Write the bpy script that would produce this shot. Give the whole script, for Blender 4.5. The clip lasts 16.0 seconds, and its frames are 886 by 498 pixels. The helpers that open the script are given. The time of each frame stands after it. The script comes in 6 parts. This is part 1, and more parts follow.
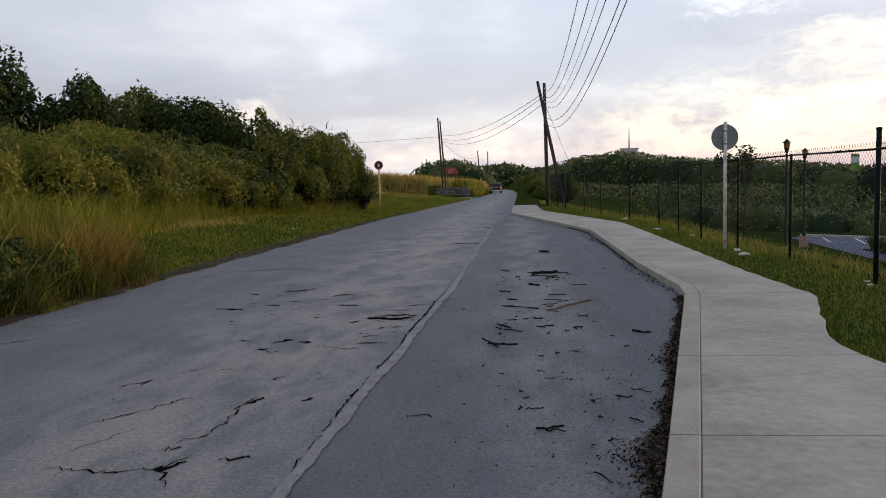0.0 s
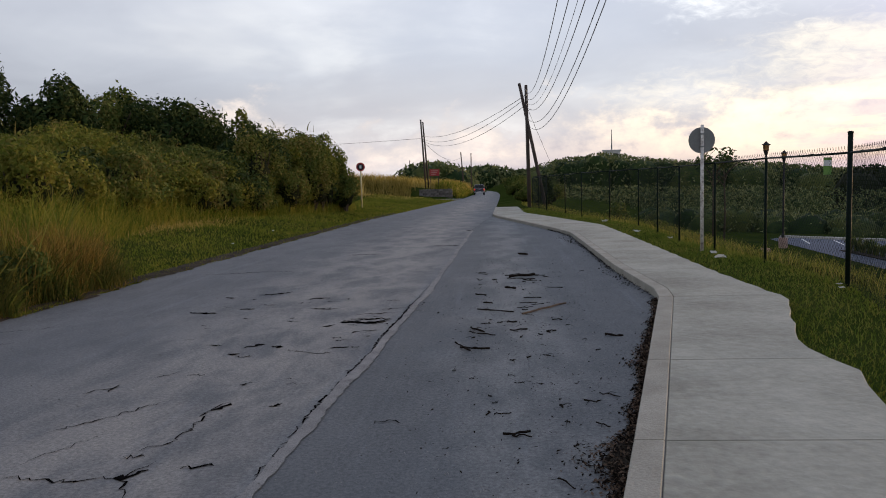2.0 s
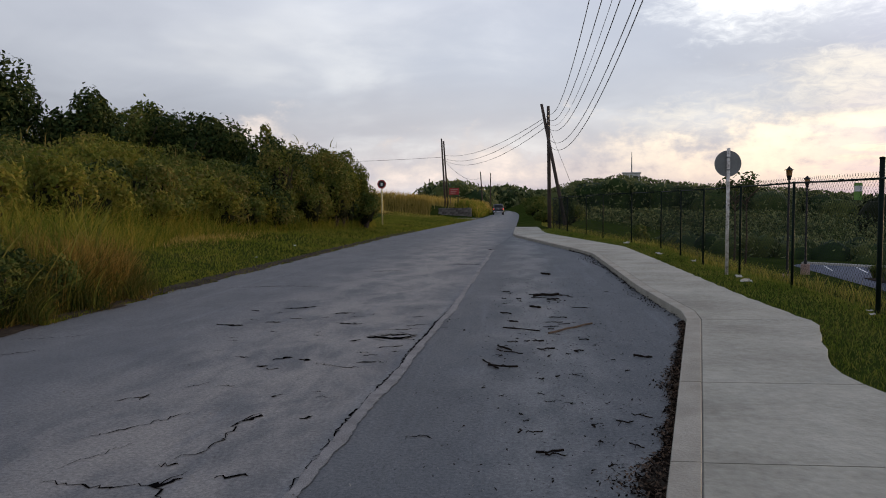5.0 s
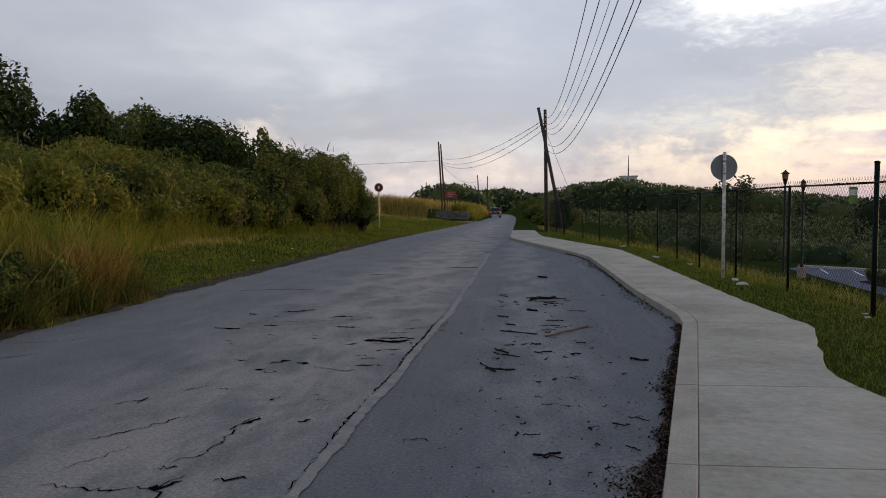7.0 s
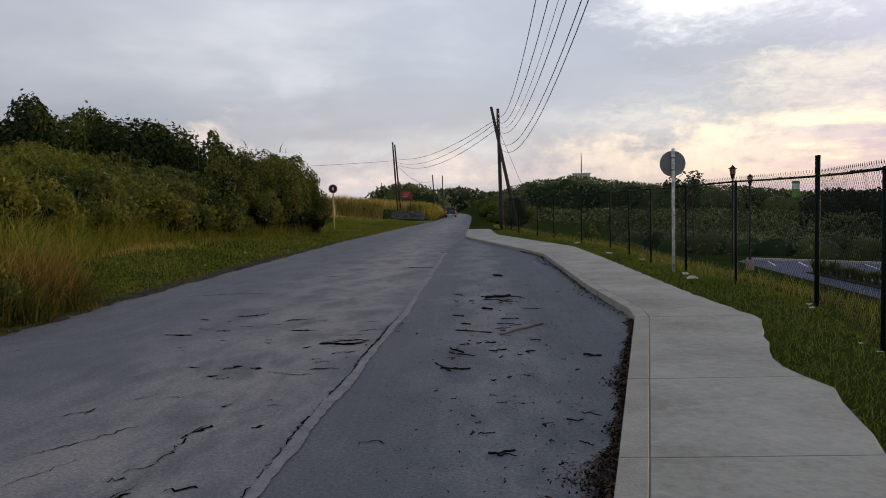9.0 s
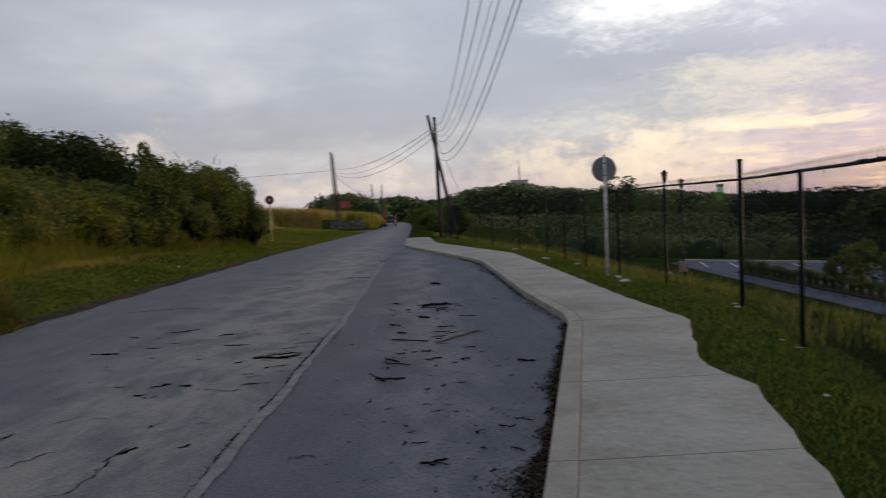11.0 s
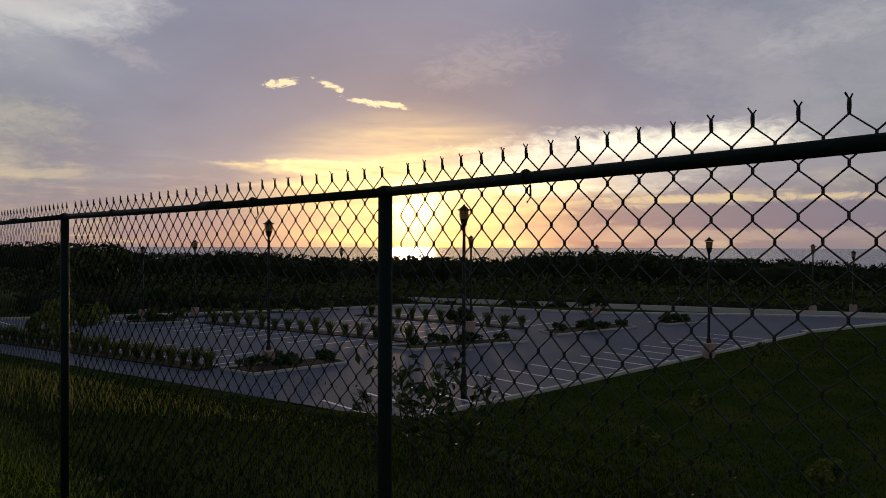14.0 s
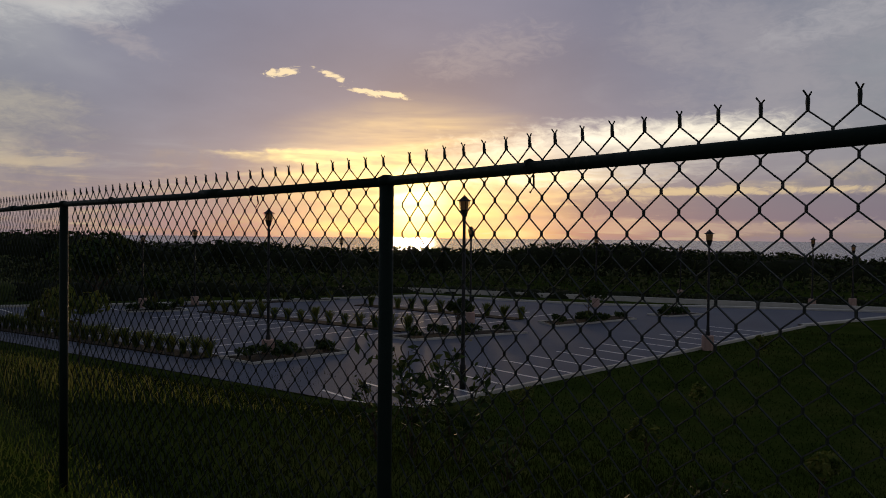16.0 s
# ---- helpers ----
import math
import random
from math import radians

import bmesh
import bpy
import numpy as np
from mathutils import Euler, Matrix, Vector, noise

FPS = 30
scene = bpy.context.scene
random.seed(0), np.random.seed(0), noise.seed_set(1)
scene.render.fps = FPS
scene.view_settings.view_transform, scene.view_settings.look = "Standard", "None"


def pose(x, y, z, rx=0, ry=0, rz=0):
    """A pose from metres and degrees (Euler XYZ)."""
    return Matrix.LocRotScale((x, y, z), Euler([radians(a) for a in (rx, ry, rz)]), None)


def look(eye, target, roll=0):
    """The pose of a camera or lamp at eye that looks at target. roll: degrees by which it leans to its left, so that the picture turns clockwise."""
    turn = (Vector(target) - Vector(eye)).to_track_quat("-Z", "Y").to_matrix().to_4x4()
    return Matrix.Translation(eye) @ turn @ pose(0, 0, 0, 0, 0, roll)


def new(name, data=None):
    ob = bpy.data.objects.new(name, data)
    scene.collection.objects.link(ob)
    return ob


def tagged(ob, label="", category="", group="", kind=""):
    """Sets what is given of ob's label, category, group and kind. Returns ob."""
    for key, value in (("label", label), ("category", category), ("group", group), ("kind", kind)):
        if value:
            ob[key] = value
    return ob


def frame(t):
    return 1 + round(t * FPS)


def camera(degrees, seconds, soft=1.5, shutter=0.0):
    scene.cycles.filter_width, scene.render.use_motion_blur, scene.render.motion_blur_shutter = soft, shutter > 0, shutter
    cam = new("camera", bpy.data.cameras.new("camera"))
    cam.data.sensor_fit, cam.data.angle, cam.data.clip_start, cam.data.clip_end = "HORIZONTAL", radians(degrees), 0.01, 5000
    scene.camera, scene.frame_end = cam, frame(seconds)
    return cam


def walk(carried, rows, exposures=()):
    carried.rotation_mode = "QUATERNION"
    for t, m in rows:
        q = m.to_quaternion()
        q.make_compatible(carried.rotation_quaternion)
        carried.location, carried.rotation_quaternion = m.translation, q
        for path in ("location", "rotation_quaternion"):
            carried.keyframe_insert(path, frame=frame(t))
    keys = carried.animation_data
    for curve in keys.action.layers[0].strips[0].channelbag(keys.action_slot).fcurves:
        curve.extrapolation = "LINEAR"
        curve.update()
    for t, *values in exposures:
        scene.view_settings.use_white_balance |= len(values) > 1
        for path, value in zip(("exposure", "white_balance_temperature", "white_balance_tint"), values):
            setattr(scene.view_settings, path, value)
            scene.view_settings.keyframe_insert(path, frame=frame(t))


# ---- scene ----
cam = camera(59.86, 16.0, soft=1.0, shutter=0.2)


def gaze(x, y, z, yaw, pitch, roll):
    """The pose at a place: yaw in degrees to the right of the road, pitch upwards, roll as look() takes it."""
    a, b = radians(yaw), radians(pitch)
    return look((x, y, z), (x + math.sin(a) * math.cos(b), y + math.cos(a) * math.cos(b), z + math.sin(b)), roll)


EXPOSURES = [(0, 0.52), (0.5, 0.50), (1.0, 0.42), (4.0, 0.36), (6.5, 0.13), (8.5, 0.16), (11.0, -0.05), (11.5, 0.0), (11.8, -0.42), (12.0, -0.45), (12.5, -0.45), (13.1, -0.45), (13.5, -0.62), (14.0, -1.02), (16, -1.18)]
# seconds, eye, yaw, pitch, roll: the viewer stands at the roadside, then turns to the fence
PATH = [
    (0.0, 0.001, -0.001, 1.546, -5.51, -5.36, -1.65),
    (0.5, 0.012, 0.008, 1.549, -4.68, -5.62, -1.74),
    (1.0, 0.030, 0.010, 1.551, -3.43, -5.46, -1.72),
    (1.5, 0.072, 0.014, 1.559, -4.99, -4.96, -2.12),
    (2.0, 0.106, 0.029, 1.564, -4.30, -5.29, -1.59),
    (2.5, 0.047, 0.023, 1.565, -4.22, -4.53, -2.93),
    (3.0, -0.001, 0.016, 1.558, -6.23, -4.60, -2.35),
    (3.5, -0.025, 0.017, 1.551, -6.90, -4.53, -1.56),
    (4.0, -0.015, 0.013, 1.548, -5.82, -4.37, -0.90),
    (6.5, -0.009, -0.016, 1.546, -5.65, -3.39, -0.15),
    (7.0, -0.012, -0.026, 1.553, -5.34, -3.63, -0.42),
    (7.5, -0.011, -0.023, 1.555, -5.00, -3.66, -0.55),
    (8.0, -0.010, -0.018, 1.554, -4.73, -3.70, -0.58),
    (8.5, 0.010, -0.017, 1.554, -2.69, -3.78, -0.95),
    (10.8, 0.039, -0.019, 1.576, -1.25, -3.08, -2.07),
    (11.0, 0.108, -0.004, 1.557, 2.30, -3.21, -2.50),
    (11.2, 0.200, 0.055, 1.558, 11.66, -3.86, -2.87),
    (11.4, 0.309, 0.047, 1.573, 25.97, -3.64, -2.95),
    (11.6, 0.359, -0.059, 1.567, 41.11, -2.62, -3.05),
    (11.8, 0.414, -0.102, 1.575, 51.50, -1.97, -2.65),
    (12.0, 0.469, -0.148, 1.571, 55.73, -1.89, -1.46),
    (12.5, 0.488, -0.149, 1.564, 57.66, -2.62, 0.28),
    (13.0, 0.494, -0.144, 1.564, 57.49, -2.72, 0.43),
    (13.5, 0.502, -0.147, 1.579, 56.89, -0.44, -0.03),
    (14.0, 0.488, -0.152, 1.581, 56.51, -0.30, 0.14),
    (14.5, 0.501, -0.139, 1.583, 55.93, -0.81, 0.14),
    (15.0, 0.505, -0.139, 1.582, 56.18, -0.79, 0.24),
    (15.5, 0.504, -0.138, 1.581, 56.05, -0.78, 0.51),
    (16.0, 0.502, -0.137, 1.579, 56.52, -0.99, 0.55),
]
walk(cam, [(t, gaze(*r)) for t, *r in PATH], EXPOSURES)

# ---- world and sun ----
SUN_AZ, SUN_EL = 54.2, 2.5
CLOUD_AZ = 53.6
SUN = Vector((math.sin(radians(SUN_AZ)) * math.cos(radians(SUN_EL)), math.cos(radians(SUN_AZ)) * math.cos(radians(SUN_EL)), math.sin(radians(SUN_EL))))


class Nodes:
    """Short hand for node trees."""

    def __init__(self, tree):
        self.tree = tree
        tree.nodes.clear()

    def add(self, kind, ins=None, **props):
        n = self.tree.nodes.new(kind)
        for k, v in props.items():
            if k == "operation":
                n.operation = v
            elif k == "blend_type":
                n.blend_type = v
            elif k == "data_type":
                n.data_type = v
            elif k == "noise_dimensions":
                n.noise_dimensions = v
            elif k == "feature":
                n.feature = v
            elif k == "sky_type":
                n.sky_type = v
            elif k == "interpolation_type":
                n.interpolation_type = v
        for k, v in (ins or {}).items():
            if isinstance(v, bpy.types.NodeSocket):
                self.tree.links.new(v, n.inputs[k])
            else:
                n.inputs[k].default_value = v
        return n

    def math(self, op, a, b=0.0, c=0.0):
        return self.add("ShaderNodeMath", {0: a, 1: b, 2: c}, operation=op).outputs[0]

    def vec(self, op, a, b=(0, 0, 0)):
        n = self.add("ShaderNodeVectorMath", {0: a, 1: b}, operation=op)
        return n.outputs["Value"] if op in ("DOT_PRODUCT", "LENGTH") else n.outputs[0]

    def remap(self, v, a, b, c=0.0, d=1.0, smooth=False):
        n = self.add("ShaderNodeMapRange", {"Value": v, "From Min": a, "From Max": b, "To Min": c, "To Max": d},
                     interpolation_type="SMOOTHSTEP" if smooth else "LINEAR")
        return n.outputs[0]

    def mix(self, f, a, b, kind="MIX"):
        n = self.add("ShaderNodeMix", data_type="RGBA", blend_type=kind)
        for sock, v in ((n.inputs[0], f), (n.inputs[6], a), (n.inputs[7], b)):
            if isinstance(v, bpy.types.NodeSocket):
                self.tree.links.new(v, sock)
            else:
                sock.default_value = v if isinstance(v, float) else (*v, 1.0)
        return n.outputs[2]

    def noise(self, vec, scale, detail=4.0, rough=0.55, distort=0.0):
        return self.add("ShaderNodeTexNoise", {"Vector": vec, "Scale": scale, "Detail": detail, "Roughness": rough, "Distortion": distort}).outputs[0]

    def ramp(self, f, stops):
        n = self.add("ShaderNodeValToRGB", {"Fac": f})
        els = n.color_ramp.elements
        while len(els) < len(stops):
            els.new(0.5)
        for e, (p, c) in zip(els, stops):
            e.position, e.color = p, (*c, 1.0)
        return n.outputs[0]


world = bpy.data.worlds.new("sky")
scene.world = world
world.use_nodes = True
W = Nodes(world.node_tree)
ray_dir = W.vec("NORMALIZE", W.add("ShaderNodeTexCoord").outputs["Generated"])
parts_xyz = W.add("ShaderNodeSeparateXYZ", {0: ray_dir})
dx, dy, dz = parts_xyz.outputs[0], parts_xyz.outputs[1], parts_xyz.outputs[2]
up = W.math("MAXIMUM", dz, 0.0)
sky = W.add("ShaderNodeTexSky", sky_type="NISHITA")
sky.sun_disc, sky.sun_elevation, sky.sun_rotation = False, radians(SUN_EL), radians(SUN_AZ)
clear = W.vec("MULTIPLY", sky.outputs[0], (0.03, 0.03, 0.03))
# the cloud sheet, seen from below
lift = W.math("ADD", up, 0.20)
sheet = W.add("ShaderNodeCombineXYZ", {0: W.math("DIVIDE", dx, lift), 1: W.math("DIVIDE", dy, lift), 2: 0.0}).outputs[0]
n_big = W.noise(W.vec("ADD", sheet, (3.1, 1.7, 0.0)), 0.55, 5.0, 0.5, 0.3)
n_fine = W.noise(W.vec("ADD", sheet, (9.3, 4.2, 0.0)), 2.0, 6.0, 0.55, 0.5)
toward = W.vec("DOT_PRODUCT", ray_dir, tuple(SUN))
near_sun = W.remap(toward, 0.80, 0.995, 0.0, 1.0, True)
high = W.math("MULTIPLY", up, 2.0)
grey = W.ramp(high, [(0.0, (0.47, 0.45, 0.51)), (0.08, (0.48, 0.48, 0.55)), (0.22, (0.50, 0.53, 0.61)), (0.45, (0.62, 0.65, 0.73)), (1.0, (0.48, 0.54, 0.70))])
warm = W.ramp(high, [(0.0, (0.62, 0.47, 0.50)), (0.06, (0.76, 0.61, 0.60)), (0.15, (0.60, 0.57, 0.73)), (0.32, (0.52, 0.53, 0.74)), (1.0, (0.52, 0.54, 0.78))])
cloud = W.mix(near_sun, grey, warm)
cloud = W.mix(1.0, cloud, W.ramp(n_big, [(0.30, (0.70, 0.71, 0.77)), (0.5, (0.90, 0.90, 0.93)), (0.72, (1.22, 1.20, 1.17))]), "MULTIPLY")
cloud = W.mix(1.0, cloud, W.ramp(n_fine, [(0.30, (0.93, 0.93, 0.94)), (0.70, (1.07, 1.07, 1.06))]), "MULTIPLY")
streak = W.remap(n_fine, 0.58, 0.74, 0.0, 1.0, True)
bright = W.remap(n_big, 0.54, 0.70, 0.0, 1.0, True)
cloud = W.mix(W.math("MULTIPLY", W.math("ADD", W.math("MULTIPLY", streak, 0.12), bright), 0.55), cloud, (1.02, 1.01, 0.99))
# heaped clouds low over the horizon
low = W.add("ShaderNodeCombineXYZ", {0: dx, 1: dy, 2: W.math("MULTIPLY", dz, 1.6)}).outputs[0]
heap_n = W.noise(low, 10.0, 7.0, 0.62)
heap = W.math("MULTIPLY", W.remap(W.math("SUBTRACT", heap_n, W.math("MULTIPLY", up, 3.3)), 0.20, 0.38, 0.0, 1.0, True), W.remap(up, 0.0, 0.03, 0.3, 1.0, True))
sunward = W.remap(toward, 0.55, 0.86, 0.0, 1.0, True)
heap_cool = W.ramp(heap_n, [(0.35, (0.50, 0.49, 0.56)), (0.50, (0.56, 0.54, 0.60)), (0.60, (0.74, 0.67, 0.66)), (0.68, (0.92, 0.80, 0.75))])
heap_warm = W.ramp(heap_n, [(0.35, (0.78, 0.66, 0.62)), (0.50, (0.98, 0.83, 0.68)), (0.66, (1.20, 1.02, 0.78))])
heap_col = W.mix(near_sun, W.mix(sunward, heap_cool, heap_warm), W.ramp(heap_n, [(0.35, (0.47, 0.44, 0.57)), (0.65, (0.86, 0.70, 0.66))]))
cloud = W.mix(W.math("MULTIPLY", heap, 0.88), cloud, heap_col)
# long thin bars of cloud in front of the low sun
bars = W.noise(W.add("ShaderNodeCombineXYZ", {0: dx, 1: dy, 2: W.math("MULTIPLY", dz, 9.0)}).outputs[0], 5.0, 5.0, 0.6, 0.4)
# across and above, seen towards the sun
across = W.vec("DOT_PRODUCT", ray_dir, (math.cos(radians(CLOUD_AZ)), -math.sin(radians(CLOUD_AZ)), 0.0))
wob = W.math("SUBTRACT", n_fine, 0.5)


wob_fine = W.math("SUBTRACT", W.noise(W.add("ShaderNodeCombineXYZ", {0: dx, 1: dy, 2: W.math("MULTIPLY", dz, 2.5)}).outputs[0], 42.0, 5.0, 0.65, 0.8), 0.5)


def puff(u0, v0, a, b, tilt, soft, ragged, fine=0.0, side=0.5):
    """A ragged oval of cloud: its place across and above, half width, half height."""
    u = W.math("SUBTRACT", across, u0)
    v = W.math("SUBTRACT", W.math("SUBTRACT", dz, v0), W.math("MULTIPLY", u, tilt))
    q = W.math("ADD", W.math("POWER", W.math("ABSOLUTE", W.math("DIVIDE", u, a)), 2.0), W.math("POWER", W.math("ABSOLUTE", W.math("DIVIDE", v, b)), 2.0))
    q = W.math("ADD", q, W.math("MULTIPLY", wob, ragged))
    if fine:
        q = W.math("ADD", q, W.math("MULTIPLY", wob_fine, fine))
    ahead = W.remap(toward, side, side + 0.1)
    return W.math("MULTIPLY", W.remap(q, 1.0, 1.0 - soft, 0.0, 1.0, True), ahead)


# a darker bank along the road, a thin bright place in the sheet, and small lit wisps
cloud = W.mix(W.math("MULTIPLY", puff(-0.76, 0.185, 0.20, 0.075, 0.12, 1.3, 3.0, 0.6, 0.25), 0.55), cloud, (0.47, 0.51, 0.62))
cloud = W.mix(W.math("MULTIPLY", puff(-0.46, 0.265, 0.20, 0.085, 0.22, 1.6, 3.4, 1.0), 0.95), cloud, (1.55, 1.53, 1.48))
cloud = W.mix(W.math("MULTIPLY", puff(-0.53, 0.11, 0.17, 0.065, 0.1, 1.4, 3.0, 1.5), 0.6), cloud, (1.10, 0.99, 0.82))
cloud = W.mix(W.math("MULTIPLY", puff(0.46, 0.21, 0.22, 0.11, 0.1, 1.3, 4.0, 1.2), 0.6), cloud, (0.80, 0.75, 0.84))
cloud = W.mix(W.math("MULTIPLY", puff(0.24, 0.104, 0.27, 0.050, 0.07, 1.2, 2.0, 1.2), 0.95), cloud, (2.7, 2.5, 2.05))
cloud = W.mix(W.math("MULTIPLY", puff(-0.09, 0.098, 0.17, 0.013, 0.0, 0.9, 1.6, 1.6), 0.9), cloud, (2.6, 2.0, 1.0))
cloud = W.mix(W.math("MULTIPLY", puff(-0.10, 0.075, 0.12, 0.006, 0.0, 0.9, 2.0, 1.6), 0.7), cloud, (1.9, 1.45, 0.85))
cloud = W.mix(W.math("MULTIPLY", puff(-0.24, 0.062, 0.09, 0.005, 0.0, 0.9, 2.0, 1.6), 0.6), cloud, (1.3, 1.05, 0.85))
for u0, v0, a, b, tilt in ((-0.152, 0.2015, 0.022, 0.006, 0.15), (-0.088, 0.198, 0.024, 0.006, -0.32), (-0.035, 0.180, 0.036, 0.0045, -0.12)):
    cloud = W.mix(W.math("MULTIPLY", puff(u0, v0, a * 1.1, b, tilt, 0.8, 2.6, 4.5), 0.9), cloud, (2.3, 1.85, 1.15))
cloud = W.mix(W.math("MULTIPLY", puff(0.11, 0.235, 0.10, 0.035, 0.1, 1.6, 4.0, 3.0), 0.35), cloud, (1.0, 0.88, 0.92))
cloud = W.mix(W.math("MULTIPLY", puff(-0.86, 0.085, 0.17, 0.075, 0.0, 1.4, 1.6, 0.8, 0.25), 0.55), cloud, (0.50, 0.50, 0.57))
cloud = W.mix(W.math("MULTIPLY", puff(-0.40, 0.272, 0.12, 0.026, 0.28, 1.3, 3.0, 2.4), 0.6), cloud, (1.10, 1.02, 1.04))
cloud = W.mix(W.math("MULTIPLY", puff(-0.33, 0.225, 0.06, 0.016, -0.3, 1.3, 3.0, 2.4), 0.45), cloud, (0.95, 0.85, 0.90))
cloud = W.mix(W.math("MULTIPLY", puff(0.48, 0.245, 0.08, 0.030, 0.2, 1.4, 3.0, 2.0), 0.5), cloud, (0.98, 0.95, 1.02))
# purple bars and lit gaps low beside the sun
beside = W.math("MULTIPLY", W.remap(toward, 0.78, 0.93, 0.0, 1.0, True), W.remap(up, 0.14, 0.07, 0.0, 1.0, True))
cloud = W.mix(W.math("MULTIPLY", beside, W.remap(bars, 0.42, 0.54, 0.0, 0.8, True)), cloud, (0.48, 0.46, 0.63))
cloud = W.mix(W.math("MULTIPLY", beside, W.remap(bars, 0.44, 0.34, 0.0, 0.6, True)), cloud, (1.35, 1.10, 0.78))
cloud = W.mix(W.math("MULTIPLY", puff(0.42, 0.036, 0.30, 0.020, 0.0, 0.5, 1.0, 2.0), 0.9), cloud, (0.34, 0.34, 0.52))
cloud = W.mix(W.math("MULTIPLY", puff(0.38, 0.058, 0.20, 0.006, 0.0, 0.9, 2.0, 3.4), 0.8), cloud, (1.5, 1.18, 0.75))
cloud = W.mix(W.math("MULTIPLY", puff(0.40, 0.095, 0.26, 0.028, 0.0, 1.0, 1.2, 1.6), 0.6), cloud, (0.62, 0.60, 0.72))
cloud = W.mix(W.math("MULTIPLY", puff(0.30, 0.014, 0.28, 0.010, 0.0, 0.9, 1.6, 1.0), 0.6), cloud, (0.74, 0.60, 0.62))
# glow of the low sun through the clouds
g_wide = W.math("POWER", W.remap(toward, 0.90, 1.0), 2.5)
sun_across = W.vec("DOT_PRODUCT", ray_dir, (math.cos(radians(SUN_AZ)), -math.sin(radians(SUN_AZ)), 0.0))
oval = W.math("ADD", W.math("POWER", W.math("ABSOLUTE", W.math("DIVIDE", sun_across, 0.25)), 2.0), W.math("POWER", W.math("ABSOLUTE", W.math("DIVIDE", W.math("SUBTRACT", dz, SUN.z + 0.01), 0.135)), 2.0))
g_mid = W.math("MULTIPLY", W.math("POWER", W.remap(W.math("ADD", oval, W.math("MULTIPLY", wob, 0.35)), 1.0, 0.0), 1.8), W.remap(toward, 0.5, 0.6))
g_core = W.math("POWER", W.remap(toward, 0.9986, 1.0), 1.8)
veil = W.remap(bars, 0.36, 0.62, 1.25, 0.45)
cloud = W.mix(1.0, cloud, W.mix(g_wide, (0, 0, 0), (0.16, 0.09, 0.02)), "ADD")
cloud = W.mix(1.0, cloud, W.mix(W.math("MULTIPLY", g_mid, veil), (0, 0, 0), (2.6, 1.72, 0.34)), "ADD")
cloud = W.mix(1.0, cloud, W.mix(W.math("MULTIPLY", g_core, veil), (0, 0, 0), (8.5, 6.0, 1.7)), "ADD")
away = W.remap(toward, -0.2, 0.80, 0.72, 0.92, True)
overhead = W.remap(up, 0.24, 0.7, 1.0, 0.80, True)
dim = W.math("MULTIPLY", away, overhead)
total = W.mix(1.0, W.mix(1.0, cloud, W.add("ShaderNodeCombineColor", {0: dim, 1: dim, 2: dim}).outputs[0], "MULTIPLY"), clear, "ADD")
W.add("ShaderNodeOutputWorld", {0: W.add("ShaderNodeBackground", {0: total, 1: 1.0}).outputs[0]})

sun_data = bpy.data.lights.new("sun", "SUN")
sun_data.energy, sun_data.angle, sun_data.color = 1.5, radians(3), (1.0, 0.68, 0.38)
sun_ob = new("sun", sun_data)
sun_ob.matrix_world = look(tuple(SUN * 50), (0, 0, 0))


# ---- materials ----
def material(name, colours, scale=8.0, rough=0.8, metal=0.0, bump=0.2, fine=60.0, spec=0.3, island=0.0, obj_random=0.0, translucent=0.0, detail=5.0, stretch=None, speck=0.0, contrast=1.0):
    """A material whose colour varies at two scales; colours: two or three stops, dark to light."""
    m = bpy.data.materials.new(name)
    m.use_nodes = True
    N = Nodes(m.node_tree)
    co = N.add("ShaderNodeTexCoord").outputs["Object"]
    big = N.noise(co, scale, detail, 0.6)
    small = N.noise(co, fine, 3.0, 0.6)
    f = N.math("ADD", N.math("MULTIPLY", big, 0.65), N.math("MULTIPLY", small, 0.35))
    if stretch:
        long_n = N.noise(N.vec("MULTIPLY", co, stretch), 1.0, 4.0, 0.6)
        f = N.math("ADD", f, N.math("MULTIPLY", N.math("SUBTRACT", long_n, 0.5), 0.7))
    if speck:
        f = N.math("ADD", f, N.math("MULTIPLY", N.math("SUBTRACT", N.noise(co, 190.0, 2.0, 0.7), 0.5), speck))
    if island:
        f = N.math("ADD", f, N.math("MULTIPLY", N.math("SUBTRACT", N.add("ShaderNodeNewGeometry").outputs["Random Per Island"], 0.5), island))
    if obj_random:
        f = N.math("ADD", f, N.math("MULTIPLY", N.math("SUBTRACT", N.add("ShaderNodeObjectInfo").outputs["Random"], 0.5), obj_random))
    lo, hi = 0.5 - 0.18 / contrast, 0.5 + 0.18 / contrast
    stops = [(lo + (hi - lo) * i / (len(colours) - 1), c) for i, c in enumerate(colours)]
    col = N.ramp(f, stops)
    b = N.add("ShaderNodeBsdfPrincipled", {"Base Color": col, "Roughness": N.remap(small, 0.3, 0.7, max(rough - 0.12, 0.03), min(rough + 0.1, 1.0)), "Metallic": metal, "Specular IOR Level": spec})
    if bump:
        h = N.math("ADD", N.math("MULTIPLY", big, 0.5), small)
        N.tree.links.new(N.add("ShaderNodeBump", {"Height": h, "Strength": bump, "Distance": 0.02}).outputs[0], b.inputs["Normal"])
    out = b.outputs[0]
    if translucent:
        t = N.add("ShaderNodeBsdfTranslucent", {"Color": col}).outputs[0]
        out = N.add("ShaderNodeMixShader", {0: translucent, 1: out, 2: t}).outputs[0]
    N.add("ShaderNodeOutputMaterial", {0: out})
    return m


